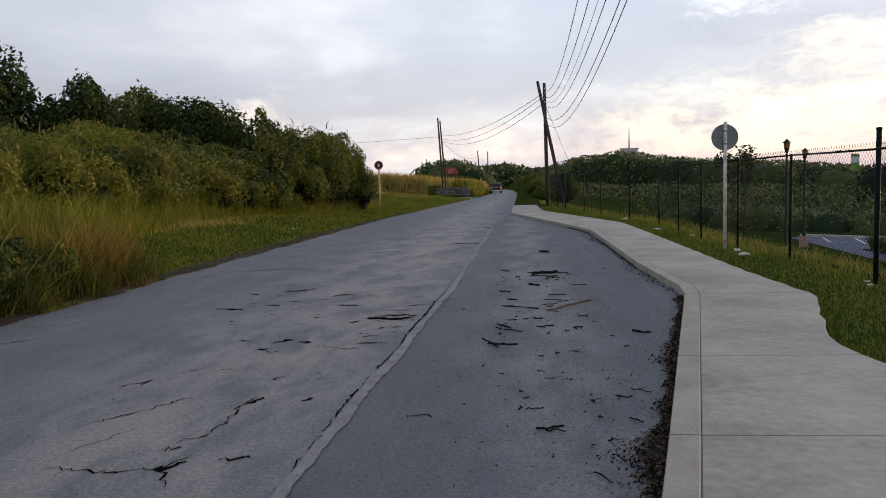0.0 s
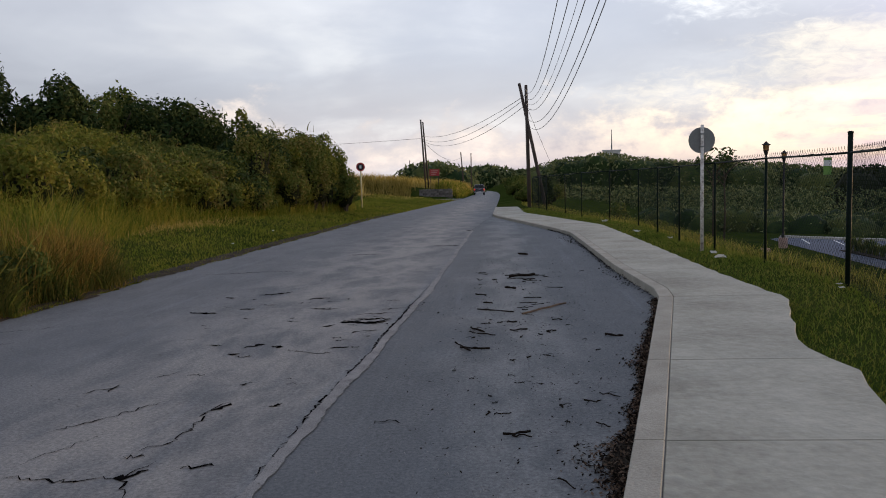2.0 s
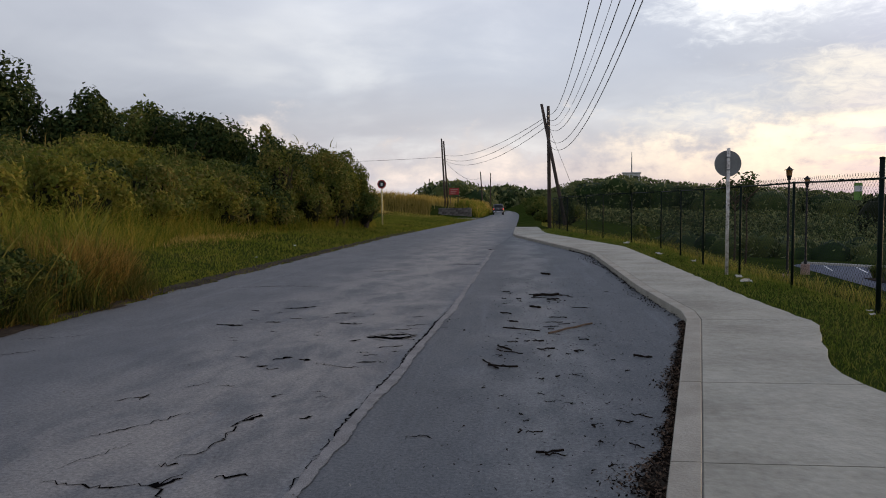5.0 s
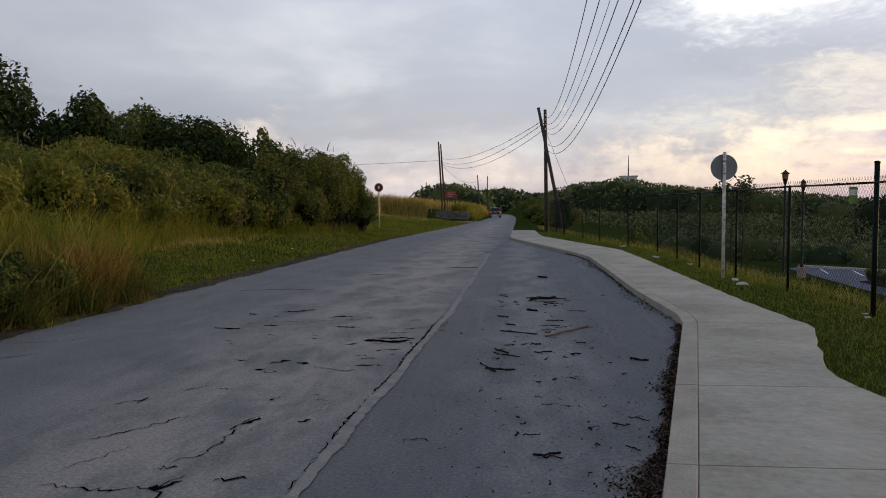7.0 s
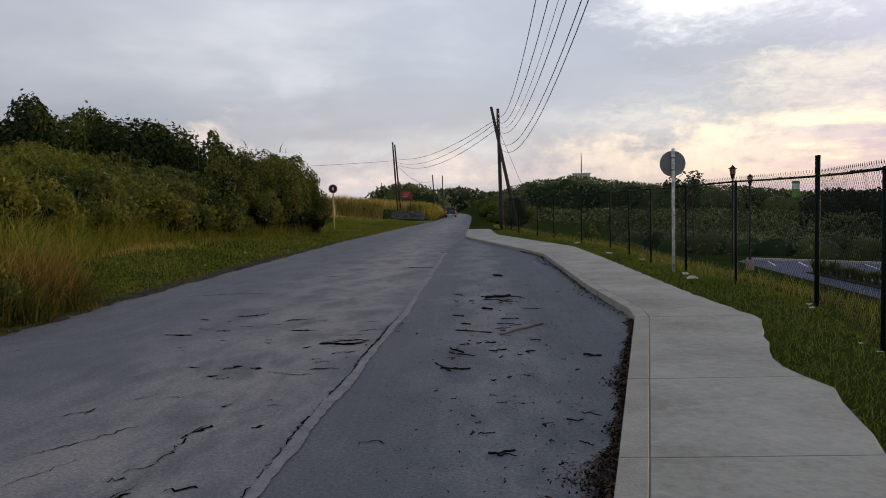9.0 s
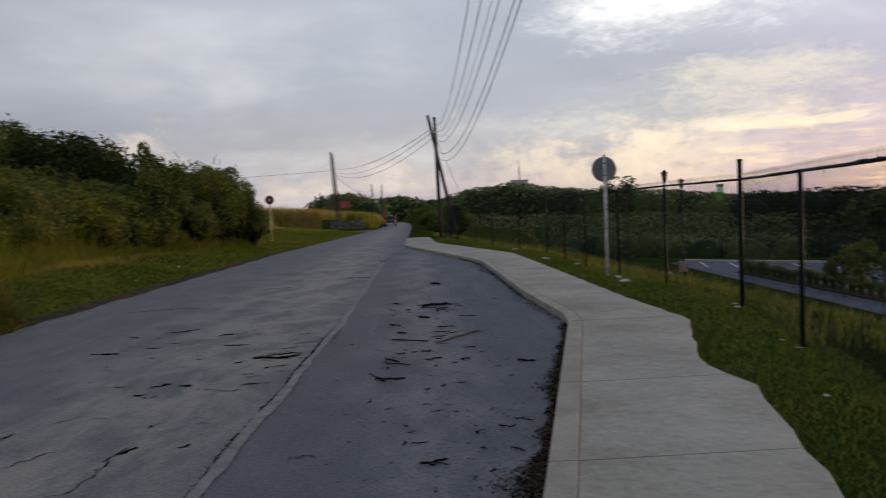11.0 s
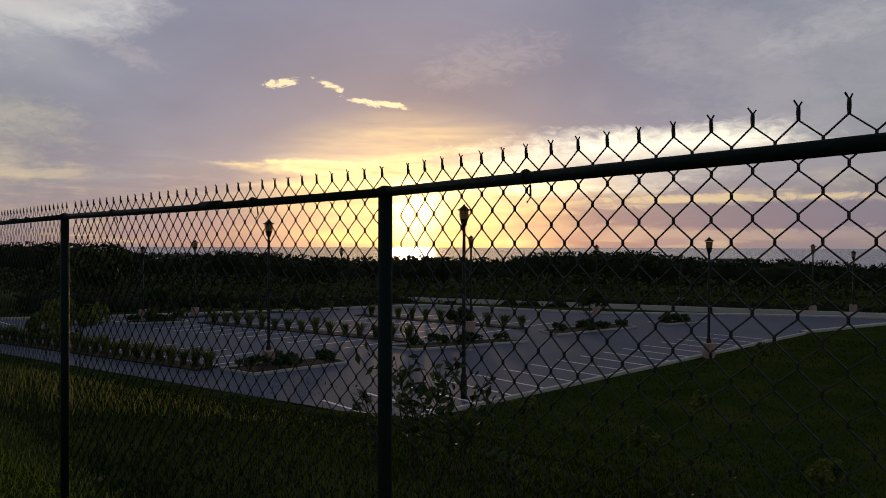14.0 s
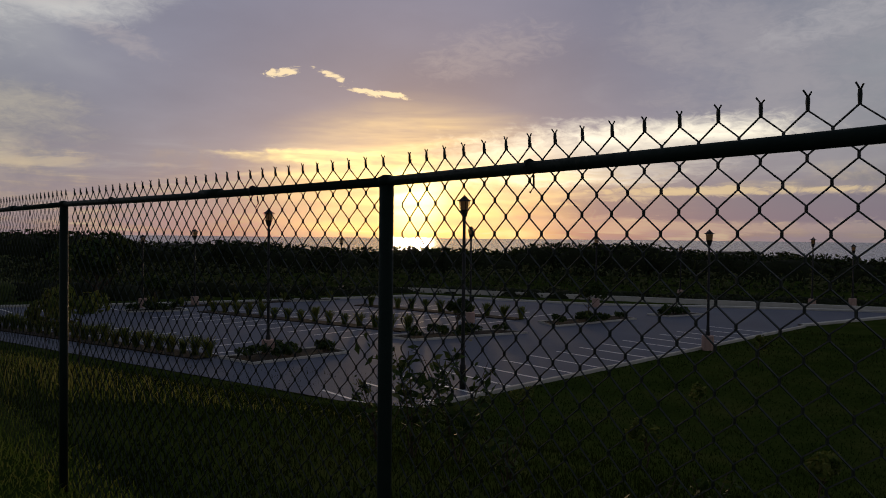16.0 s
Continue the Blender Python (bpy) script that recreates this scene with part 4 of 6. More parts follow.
# thicket beside the road: place, radii, height
THICKET = [(-16.0, 16.5, 3.0, 2.6, 2.15), (-14.5, 20.5, 3.0, 2.8, 2.6), (-14.3, 24.5, 2.8, 2.8, 2.9), (-13.6, 28.5, 2.7, 3.0, 2.6), (-12.8, 32.2, 2.6, 2.6, 2.95),
           (-11.5, 35.8, 2.3, 2.6, 4.35), (-10.5, 38.6, 2.1, 2.4, 4.5), (-9.6, 41.4, 1.8, 2.2, 4.35), (-18.5, 24.0, 3.2, 3.0, 3.0), (-17.0, 30.5, 3.2, 3.0, 3.3), (-14.8, 36.0, 2.4, 2.6, 2.9), (-12.4, 43.5, 2.4, 2.6, 4.2),
           (-12.1, 34.6, 1.7, 1.9, 3.5), (-11.2, 37.2, 1.8, 2.0, 4.4), (-10.2, 40.2, 1.6, 1.9, 4.5), (-13.4, 30.3, 2.2, 2.2, 2.7), (-14.3, 26.5, 2.4, 2.2, 2.7), (-14.9, 22.5, 2.4, 2.4, 2.55), (-15.6, 18.5, 2.6, 2.4, 2.3), (-9.35, 42.6, 1.1, 1.4, 2.9)]
KINDS = ("leaf", "vine_leaf", "weed_leaf", "vine_leaf", "leaf", "dark_leaf", "vine_leaf")
for i, (x, y, rx, ry, h) in enumerate(THICKET):
    r = random.Random(i + 31)
    shrub(x, y, rx * 0.95, ry, h, 9000, 0.082, KINDS[i % 7], "dense tangled green shrub covered with creepers on the bank", seed=i * 7 + 3, lumps=44)
    for k in range(3):
        a = r.uniform(-2.2, 1.2)
        shrub(x + rx * 0.75 * math.cos(a), y + ry * 0.8 * math.sin(a), rx * r.uniform(0.35, 0.6), ry * r.uniform(0.35, 0.6), h * r.uniform(0.45, 0.95), 2300, 0.08,
              KINDS[(i * 3 + k) % 7], "tangled shrub with hanging creepers at the thicket edge", seed=i * 29 + k, lumps=14)
# shoots that stand out above the thicket
n = 120
j_ = rng.integers(0, len(THICKET), n)
T_ = np.array(THICKET)[j_]
x = T_[:, 0] + rng.normal(0, 0.45, n) * T_[:, 2]
y = T_[:, 1] + rng.normal(0, 0.45, n) * T_[:, 3]
z = land_z(x, y) + T_[:, 4] * rng.uniform(0.72, 0.98, n)
tagged(blades("thicket_shoot", x, y, rng.uniform(0.2, 0.55, n), rng.uniform(0.03, 0.07, n), "vine_leaf", 1.0, 5, z), "loose shoots and creepers on top of the thicket", "creeper", kind="stuff")
BACK = [(-24.2, 34.0, 6.9, 2.3), (-20.9, 35.8, 5.7, 1.9), (-20.6, 40.0, 5.9, 3.0), (-18.6, 40.8, 5.7, 2.8), (-16.9, 42.0, 5.2, 2.3), (-26.8, 33.0, 8.4, 3.4), (-30.0, 30.5, 8.4, 3.6), (-35.0, 28.0, 8.0, 4.6), (-23.5, 27.0, 5.4, 2.6), (-22.4, 37.5, 5.0, 2.4)]
for i, (x, y, h, r) in enumerate(BACK):
    tree(x, y, h, r * 1.15, h * 0.98, 9500, 0.125, ("dark_leaf", "dark_leaf", "leaf")[i % 3] if h < 6 else "dark_leaf", "dark leafy tree rising behind the roadside thicket", i * 11 + 1, 0.18, lumps=34, clump=0.50)
for i, (x, y, rx, h) in enumerate(((-19.5, 33.5, 2.6, 3.6), (-23.0, 31.5, 2.8, 4.2), (-27.5, 29.0, 3.2, 4.6), (-17.6, 37.5, 2.4, 3.5), (-20.8, 28.5, 2.8, 3.4), (-25.0, 24.5, 3.0, 3.6))):
    shrub(x, y, rx, rx, h, 5500, 0.10, ("vine_leaf", "dark_leaf", "leaf")[i % 3], "tall dark shrub between the thicket and the trees", seed=i * 13 + 700, lumps=30)
tree(-13.3, 40.2, 5.0, 0.8, 2.4, 700, 0.12, "leaf", "thin tree standing out above the thicket", 91, 0.06, lumps=6)

# tall grass by the road: a dense stand of fine blades over leafy undergrowth, coloured dark for shade
def stand_front(y):
    return -6.0 - 0.16 * np.abs(np.sin(y * 2.1)) - 0.10 * np.sin(y * 5.3)


n = 46000
x = rng.uniform(-14.5, -5.9, n)
y = rng.uniform(3.4, 16.0, n)
keep = (y < 12.0 + 0.45 * (-6 - x) + 0.35 * np.sin(x * 3)) & (x < stand_front(y) - 0.38)
x, y = x[keep], y[keep]
clump = 0.80 + 0.22 * np.sin(x * 1.7 + y * 1.1) + 0.14 * np.sin(x * 4.1 - y * 3.3)
edge = np.clip((stand_front(y) - x) / 1.5 + 0.35, 0.35, 1.0) * clump
tagged(blades("tall_grass", x, y, rng.uniform(0.65, 1.55, len(x)) * edge, rng.uniform(0.010, 0.028, len(x)), "tall_grass", 0.55, 5), "tall rank roadside grass turning orange at its tips", "grass", kind="stuff")
n = 420
x = rng.uniform(-11.0, -6.3, n)
y = rng.uniform(5.0, 12.0, n)
tagged(blades("grass_cane", x, y, rng.uniform(1.2, 1.9, n), rng.uniform(0.022, 0.045, n), "weed_leaf", 0.8, 6), "broad pale cane leaves standing over the tall grass", "grass", kind="stuff")
n = 1500
y = rng.uniform(4.6, 12.2, n)
x = stand_front(y) + 0.12 - rng.uniform(0, 1, n) ** 1.6 * 1.2
tagged(blades("fallen_grass", x, y, rng.uniform(0.08, 0.28, n), rng.uniform(0.006, 0.012, n), "orange_grass", 1.9, 4), "dry brown grass fallen to the road edge", "grass", kind="stuff")
# added bushes whose dark leaves stand for shade low in the stand
for i in range(30):
    r = random.Random(i + 400)
    y = 4.4 + i * 0.2 + r.uniform(-0.2, 0.2)
    x = float(stand_front(y)) - 0.34 - r.uniform(0.0, 0.5)
    shrub(x, y, r.uniform(0.32, 0.55), r.uniform(0.32, 0.55), r.uniform(0.55, 1.15), 1300, 0.042, ("dark_leaf", "dark_leaf", "leaf")[i % 3], "leafy filler bush in the rank grass, dark leaves standing for shade", "weed_bush", "bush", "", i + 610, 18)
n = 9000
y = rng.uniform(4.2, 12.6, n)
x = stand_front(y) + 0.10 - rng.uniform(0, 1, n) ** 0.8 * 0.95
tagged(blades("leaning_grass", x, y, rng.uniform(0.35, 1.0, n) * np.clip((stand_front(y) - x) * 0.8 + 0.6, 0.4, 1.1), rng.uniform(0.008, 0.018, n), "bank_blade", 1.15, 6), "dark green grass leaning out over the road edge", "grass", kind="stuff")
n = 420
y = rng.uniform(4.6, 11.6, n)
x = stand_front(y) - rng.uniform(0.0, 0.8, n)
tagged(blades("arching_leaf", x, y, rng.uniform(0.45, 1.0, n), rng.uniform(0.016, 0.030, n), "weed_leaf", 1.5, 6), "arching pale grass leaves at the edge of the stand", "grass", kind="stuff")
n = 3000
y = rng.normal(11.3, 0.85, n)
x = -6.2 - np.abs(rng.normal(0, 0.9, n)) - 0.25 * np.clip(y - 11.6, 0, 3)
tagged(blades("orange_grass", x, y, rng.uniform(0.4, 1.25, n) * np.clip(1.2 - np.abs(y - 11.2) / 3, 0.4, 1), rng.uniform(0.007, 0.016, n), "orange_grass", 0.6, 5), "dry orange-brown clump of tall grass", "grass", kind="stuff")
n = 2200
x = rng.normal(-10.6, 0.7, n)
y = rng.normal(23.5, 2.4, n)
tagged(blades("straw_grass", x, y, rng.uniform(0.08, 0.28, n), rng.uniform(0.010, 0.022, n), "dry_grass", 1.3, 4), "straw-coloured patch at the verge edge", "grass", kind="stuff")
# half-high grass before the thicket
n = 26000
y = rng.uniform(10.5, 45.0, n)
front = np.interp(y, [10.5, 13, 22, 30, 38, 45], [-6.8, -8.0, -10.2, -10.2, -8.7, -8.2])
x = front - rng.uniform(0, 1, n) ** 1.3 * 4.5
tagged(blades("rough_grass", x, y, rng.uniform(0.35, 1.45, n) * np.clip((front - x) / 1.6 + 0.38, 0, 1), rng.uniform(0.010, 0.026, n), "tall_grass", 0.8, 4), "rough yellow-green grass in front of the thicket", "grass", kind="stuff")
# mown verge
n = 42000
y = 9.0 + 80.0 * rng.uniform(0, 1, n) ** 2.0
front = np.interp(y, [9, 10.5, 13, 22, 30, 38, 45, 80, 95], [-6.3, -6.8, -8.2, -10.6, -10.6, -9.2, -9.5, -13, -13])
x = left_edge(y) - 0.02 - rng.uniform(0, 1, n) * (left_edge(y) - front)
tagged(blades("verge_grass", x, y, rng.uniform(0.03, 0.09, n) * (1 + y / 60), rng.uniform(0.008, 0.017, n) * (1 + y / 25), "verge_grass", 0.8, 3), "short green verge grass", "grass", kind="stuff")
# dry field and bank beyond
n = 16000
y = rng.uniform(44, 170, n)
x = left_edge(y) - np.where(y < 97, 5.0 + 0.12 * (y - 44), 0.8) - rng.uniform(0, 1, n) ** 1.5 * 45
keep = ~((y > 81.5) & (y < 96.3) & (x > -60))
x, y = x[keep], y[keep]
tagged(blades("dry_grass", x, y, rng.uniform(0.7, 1.6, len(x)), rng.uniform(0.05, 0.12, len(x)), "dry_grass", 0.5, 4), "tall straw-yellow grass on the far bank", "grass", kind="stuff")
n = 7000
y = rng.uniform(95.4, 99.0, n)
x = -11.0 - rng.uniform(0, 1, n) * 34
tagged(blades("field_edge_grass", x, y, rng.uniform(0.7, 1.5, n), rng.uniform(0.05, 0.10, n), "dry_grass", 0.5, 4), "golden grass at the edge of the far field", "grass", kind="stuff")
n = 4000
y = rng.uniform(70, 82.5, n)
x = left_edge(y) - 3.0 - rng.uniform(0, 1, n) * 26
tagged(blades("shoulder_grass", x, y, rng.uniform(0.05, 0.22, n), rng.uniform(0.05, 0.12, n), "dry_grass", 1.2, 3), "worn straw-coloured shoulder before the side road", "grass", kind="stuff")
n = 9000
y = rng.uniform(97, 135, n)
x = left_edge(y) - 0.5 - rng.uniform(0, 1, n) * 3.0
tagged(blades("bank_grass", x, y, rng.uniform(0.5, 1.3, n), rng.uniform(0.05, 0.10, n), "tall_grass", 0.5, 4), "green weeds on the bank beside the road", "grass", kind="stuff")
n = 20000
y = rng.uniform(7.5, 58, n)
r = 0.2 + 7 * rng.uniform(0, 1, n) ** 1.4
x = fence_x(y) + r
tagged(blades("meadow_grass", x, y, rng.uniform(0.12, 0.40, n) * np.clip(1.2 - r / 5, 0.25, 1), rng.uniform(0.006, 0.014, n) * (1 + y / 20), "meadow_grass", 0.7, 3), "long yellow-green grass behind the fence", "grass", kind="stuff")
# grass by the fence, and the slope behind it
n = 56000
y = -4 + 48 * rng.uniform(0, 1, n) ** 1.3
a = np.array([walk_right(v) for v in y])
b = fence_x(y) + 0.5
x = a - 0.05 - 0.06 * np.abs(np.sin(y * 3.7)) * np.abs(np.sin(y * 1.3)) + rng.uniform(0, 1, n) * (b - a)
tagged(blades("roadside_grass", x, y, rng.uniform(0.025, 0.08, n) * (1 + 0.9 * (rng.random(n) < 0.06)), rng.uniform(0.005, 0.010, n) * (1 + y / 20), "roadside_grass", 0.9, 3), "short green grass between footway and fence", "grass", kind="stuff")
n = 52000
r = 0.4 + 25 * rng.uniform(0, 1, n) ** 1.8
y = rng.uniform(-9, 60, n)
x = fence_x(y) + r
# blades carry the backlit darkness in their colour
tagged(blades("slope_grass", x, y, rng.uniform(0.05, 0.15, n) * (1 + 1.0 * (rng.random(n) < 0.05)), rng.uniform(0.006, 0.012, n) * (1 + r / 9), "slope_grass", 0.8, 3), "rough grass on the slope behind the fence, coloured dark as backlit", "grass", kind="stuff")
n = 100000
az = np.radians(rng.uniform(18, 100, n))
d = 3.0 + 60.0 * rng.uniform(0, 1, n) ** 1.7
x, y = EYE2[0] + np.sin(az) * d, EYE2[1] + np.cos(az) * d
keep = (x > fence_x(y) + 0.3) & ((x < 24.0) | (y < np.interp(x, [20, 24.3, 28.7, 49.3, 65.6, 90], [30, 17.3, 16.3, 12.3, 9.1, -1]) - 0.2))
x, y, d = x[keep], y[keep], d[keep]
# the lawn takes the same darkened backlit colour
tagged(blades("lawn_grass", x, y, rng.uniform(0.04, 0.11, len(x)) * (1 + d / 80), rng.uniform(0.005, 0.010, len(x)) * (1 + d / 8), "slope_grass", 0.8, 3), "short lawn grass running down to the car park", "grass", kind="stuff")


# ---- car park ----
LOT = [(24.3, 17.6), (28.7, 16.6), (49.3, 12.6), (65.6, 9.4), (83.5, 2.5), (82.2, 7.6), (78.2, 18.2), (73.0, 28.3), (71.8, 36.0), (71.4, 43.0), (70.2, 49.6), (59.8, 54.4), (49.0, 61.0), (41.2, 66.2), (35.4, 70.8), (27.5, 77.6), (26.0, 76.0), (25.2, 52.0)]
bm = bmesh.new()
bm.faces.new([bm.verts.new((x, y, LOT_Z + 0.05)) for x, y in LOT])
tagged(part("car_park_surface", bm, "lot_asphalt"), "smooth blue-grey car park asphalt", "car park", kind="structure")


def kerb_line(name, pts, w, h, mat="lot_kerb", closed=False, z=LOT_Z, label="pale concrete kerb"):
    pts = [Vector((*p, 0)) for p in pts]
    n = len(pts)
    bm = bmesh.new()
    rows = []
    for i, p in enumerate(pts):
        a = pts[(i - 1) % n] if closed or i else p
        b = pts[(i + 1) % n] if closed or i < n - 1 else p
        d = (b - a).normalized()
        s = Vector((d.y, -d.x, 0)) * w / 2
        rows.append([bm.verts.new((q.x, q.y, zz)) for q, zz in ((p - s, z - 0.1), (p - s, z + h), (p + s, z + h), (p + s, z - 0.1))])
    pairs = list(zip(rows, rows[1:])) + ([(rows[-1], rows[0])] if closed else [])
    for r, t in pairs:
        for k in range(3):
            bm.faces.new((r[k], t[k], t[k + 1], r[k + 1]))
    bmesh.ops.recalc_face_normals(bm, faces=bm.faces)
    return tagged(part(name, bm, mat), label, "kerb", kind="structure")


kerb_line("kerb_near", [(24.3, 17.5), (28.7, 16.5), (49.3, 12.5), (65.6, 9.3)], 0.2, 0.16)
kerb_line("pavement_far", [(84.0, 2.0), (82.6, 7.8), (78.6, 18.4), (73.4, 28.5), (72.2, 36.0), (71.8, 43.0), (70.6, 50.0), (60.0, 54.8), (49.2, 61.3), (41.4, 66.6), (35.7, 71.4), (27.8, 78.2)], 0.7, 0.2)
kerb_line("pavement_exit", [(66.0, 9.6), (95.0, -3.0)], 0.5, 0.18)
kerb_line("road_beyond", [(86.0, -10.0), (80.0, 30.0), (75.0, 60.0)], 0.5, 0.5)


def stall(x0, y0, x1, y1):
    d = Vector((x1 - x0, y1 - y0, 0)).normalized()
    s = Vector((d.y, -d.x, 0)) * 0.08
    z = LOT_Z + 0.056
    bm = bmesh.new()
    bm.faces.new([bm.verts.new(p) for p in ((x0 - s.x, y0 - s.y, z), (x0 + s.x, y0 + s.y, z), (x1 + s.x, y1 + s.y, z), (x1 - s.x, y1 - s.y, z))])
    return tagged(part("bay_line", bm, "white_paint"), "white painted bay line on the asphalt", "bay line", "bay lines", "structure")


for k in range(-1, 15):
    f = k * 2.42
    x0, y0 = 27.9 + f * 0.98, 22.2 - f * 0.2
    stall(x0, y0, x0 - 1.5, y0 - 5.0)
for x0, y0, y1 in ((28.6, 34.5, 53.0), (44.5, 32.5, 53.0), (56.8, 29.5, 46.0)):
    for y in np.arange(y0, y1, 2.5):
        stall(x0 + 0.8, y, x0 + 5.6, y - 0.6)
        if x0 > 30:
            stall(x0 - 0.8, y, x0 - 5.6, y + 0.6)

for k in range(9):
    x0, y0 = 28.8 + k * 2.2, 75.6 - k * 1.75
    stall(x0, y0, x0 - 1.2, y0 - 5.0)


def tuft(x, y, h, seed, mat="leaf"):
    g = np.random.default_rng(seed)
    n = 90
    a = g.uniform(0, 2 * np.pi, n)
    out = g.uniform(0.15, 0.55, n) * h
    t = np.linspace(0, 1, 4)[None, :]
    px = x + (np.cos(a) * out)[:, None] * t ** 1.5 + g.uniform(-0.12, 0.12, n)[:, None]
    py = y + (np.sin(a) * out)[:, None] * t ** 1.5 + g.uniform(-0.12, 0.12, n)[:, None]
    pz = LOT_Z + 0.1 + (h * g.uniform(0.7, 1.1, n))[:, None] * (t - 0.15 * t ** 3)
    half = 0.05 * (1 - 0.7 * t)
    ox, oy = (-np.sin(a))[:, None] * half, np.cos(a)[:, None] * half
    ob = strips("ornamental_grass", np.stack([np.stack([px - ox, py - oy, pz], -1), np.stack([px + ox, py + oy, pz], -1)], 2), mat)
    return tagged(ob, "clump of arching ornamental grass in a planting strip", "ornamental grass", "planting strip clumps")


k = 0
for x0, x1, y0, y1, step in ((28.3, 28.2, 33.5, 64.0, 1.05), (44.4, 44.8, 31.8, 54.0, 1.5), (56.2, 58.0, 29.0, 47.5, 1.7), (44.0, 62.0, 60.0, 54.0, 2.6)):
    length = math.hypot(x1 - x0, y1 - y0)
    kerb_line("planting_strip", [(x0, y0), (x1, y1)], 1.5, 0.12, "soil", label="dark planting strip between parking bays")
    for f in np.arange(0, length, step):
        k += 1
        tuft(x0 + (x1 - x0) * f / length, y0 + (y1 - y0) * f / length, random.uniform(0.9, 1.35), k)


def island(pts, seed, tree_h=0.0):
    kerb_line("island_kerb", pts, 0.2, 0.17, closed=True, label="pale kerb round a planted island")
    cx, cy = sum(p[0] for p in pts) / len(pts), sum(p[1] for p in pts) / len(pts)
    bm = bmesh.new()
    bm.faces.new([bm.verts.new((x, y, LOT_Z + 0.12)) for x, y in pts])
    tagged(part("island_bed", bm, "soil"), "soil bed of a planted island", "bed", kind="structure")
    r = random.Random(seed)
    for j in range(9):
        a, b = r.sample(pts, 2)
        f = r.uniform(0.3, 0.7)
        x, y = (a[0] + (b[0] - a[0]) * f) * 0.75 + cx * 0.25, (a[1] + (b[1] - a[1]) * f) * 0.75 + cy * 0.25
        e = empty("low_shrub", x, y, LOT_Z + 0.1)
        tagged(e, "low dark green shrub in a car park island", "shrub", "island shrubs")
        p, d = blob_points(170, (0.65, 0.65, 0.45), seed * 30 + j, 6)
        p[:, 2] = np.maximum(p[:, 2] + 0.3, 0.02)
        leaves("crown", p, 0.13, "dark_leaf", e, d)
        part("stem", tube(bmesh.new(), [(0, 0, -0.05), (0, 0, 0.4)], [0.03, 0.015], 5), "bark", e)
    if tree_h:
        tree(cx, cy, tree_h, tree_h * 0.42, tree_h * 0.7, 900, 0.16, "dark_leaf", "young leafy tree in a car park island", seed + 5, 0.06, LOT_Z + 0.1, 7)


island([(28.3, 30.0), (34.2, 28.6), (35.0, 31.0), (28.6, 33.0)], 3, 0)
island([(40.6, 28.6), (48.6, 24.6), (48.8, 27.0), (41.0, 31.4)], 4, 2.6)
island([(53.3, 24.6), (62.4, 21.6), (64.0, 23.8), (55.4, 27.0)], 5, 3.4)
island([(40.2, 58.2), (44.2, 55.4), (45.0, 57.5), (41.0, 60.0)], 6, 3.2)
island([(56.0, 55.5), (60.0, 52.5), (61.0, 55.0), (57.0, 57.5)], 7, 2.4)
island([(66.0, 20.0), (70.0, 18.0), (70.5, 20.0), (66.6, 22.0)], 8, 0)
for az, d, h in ((31.3, 26.0, 3.3), (29.2, 40.0, 4.1), (62.5, 24.0, 1.6), (75.0, 30.0, 1.5), (83.0, 17.0, 1.4), (71.4, 19.0, 1.3), (79.0, 44.0, 1.8)):
    x, y = from_eye(az, d)
    tree(x, y, h, h * 0.3, h * 0.62, 1500 if h > 4 else 420, 0.085 if h < 2 else 0.12, "vine_leaf" if h > 4 else "leaf", "young staked sapling on the grass slope", int(az * 10), 0.025, lumps=6, group="saplings")


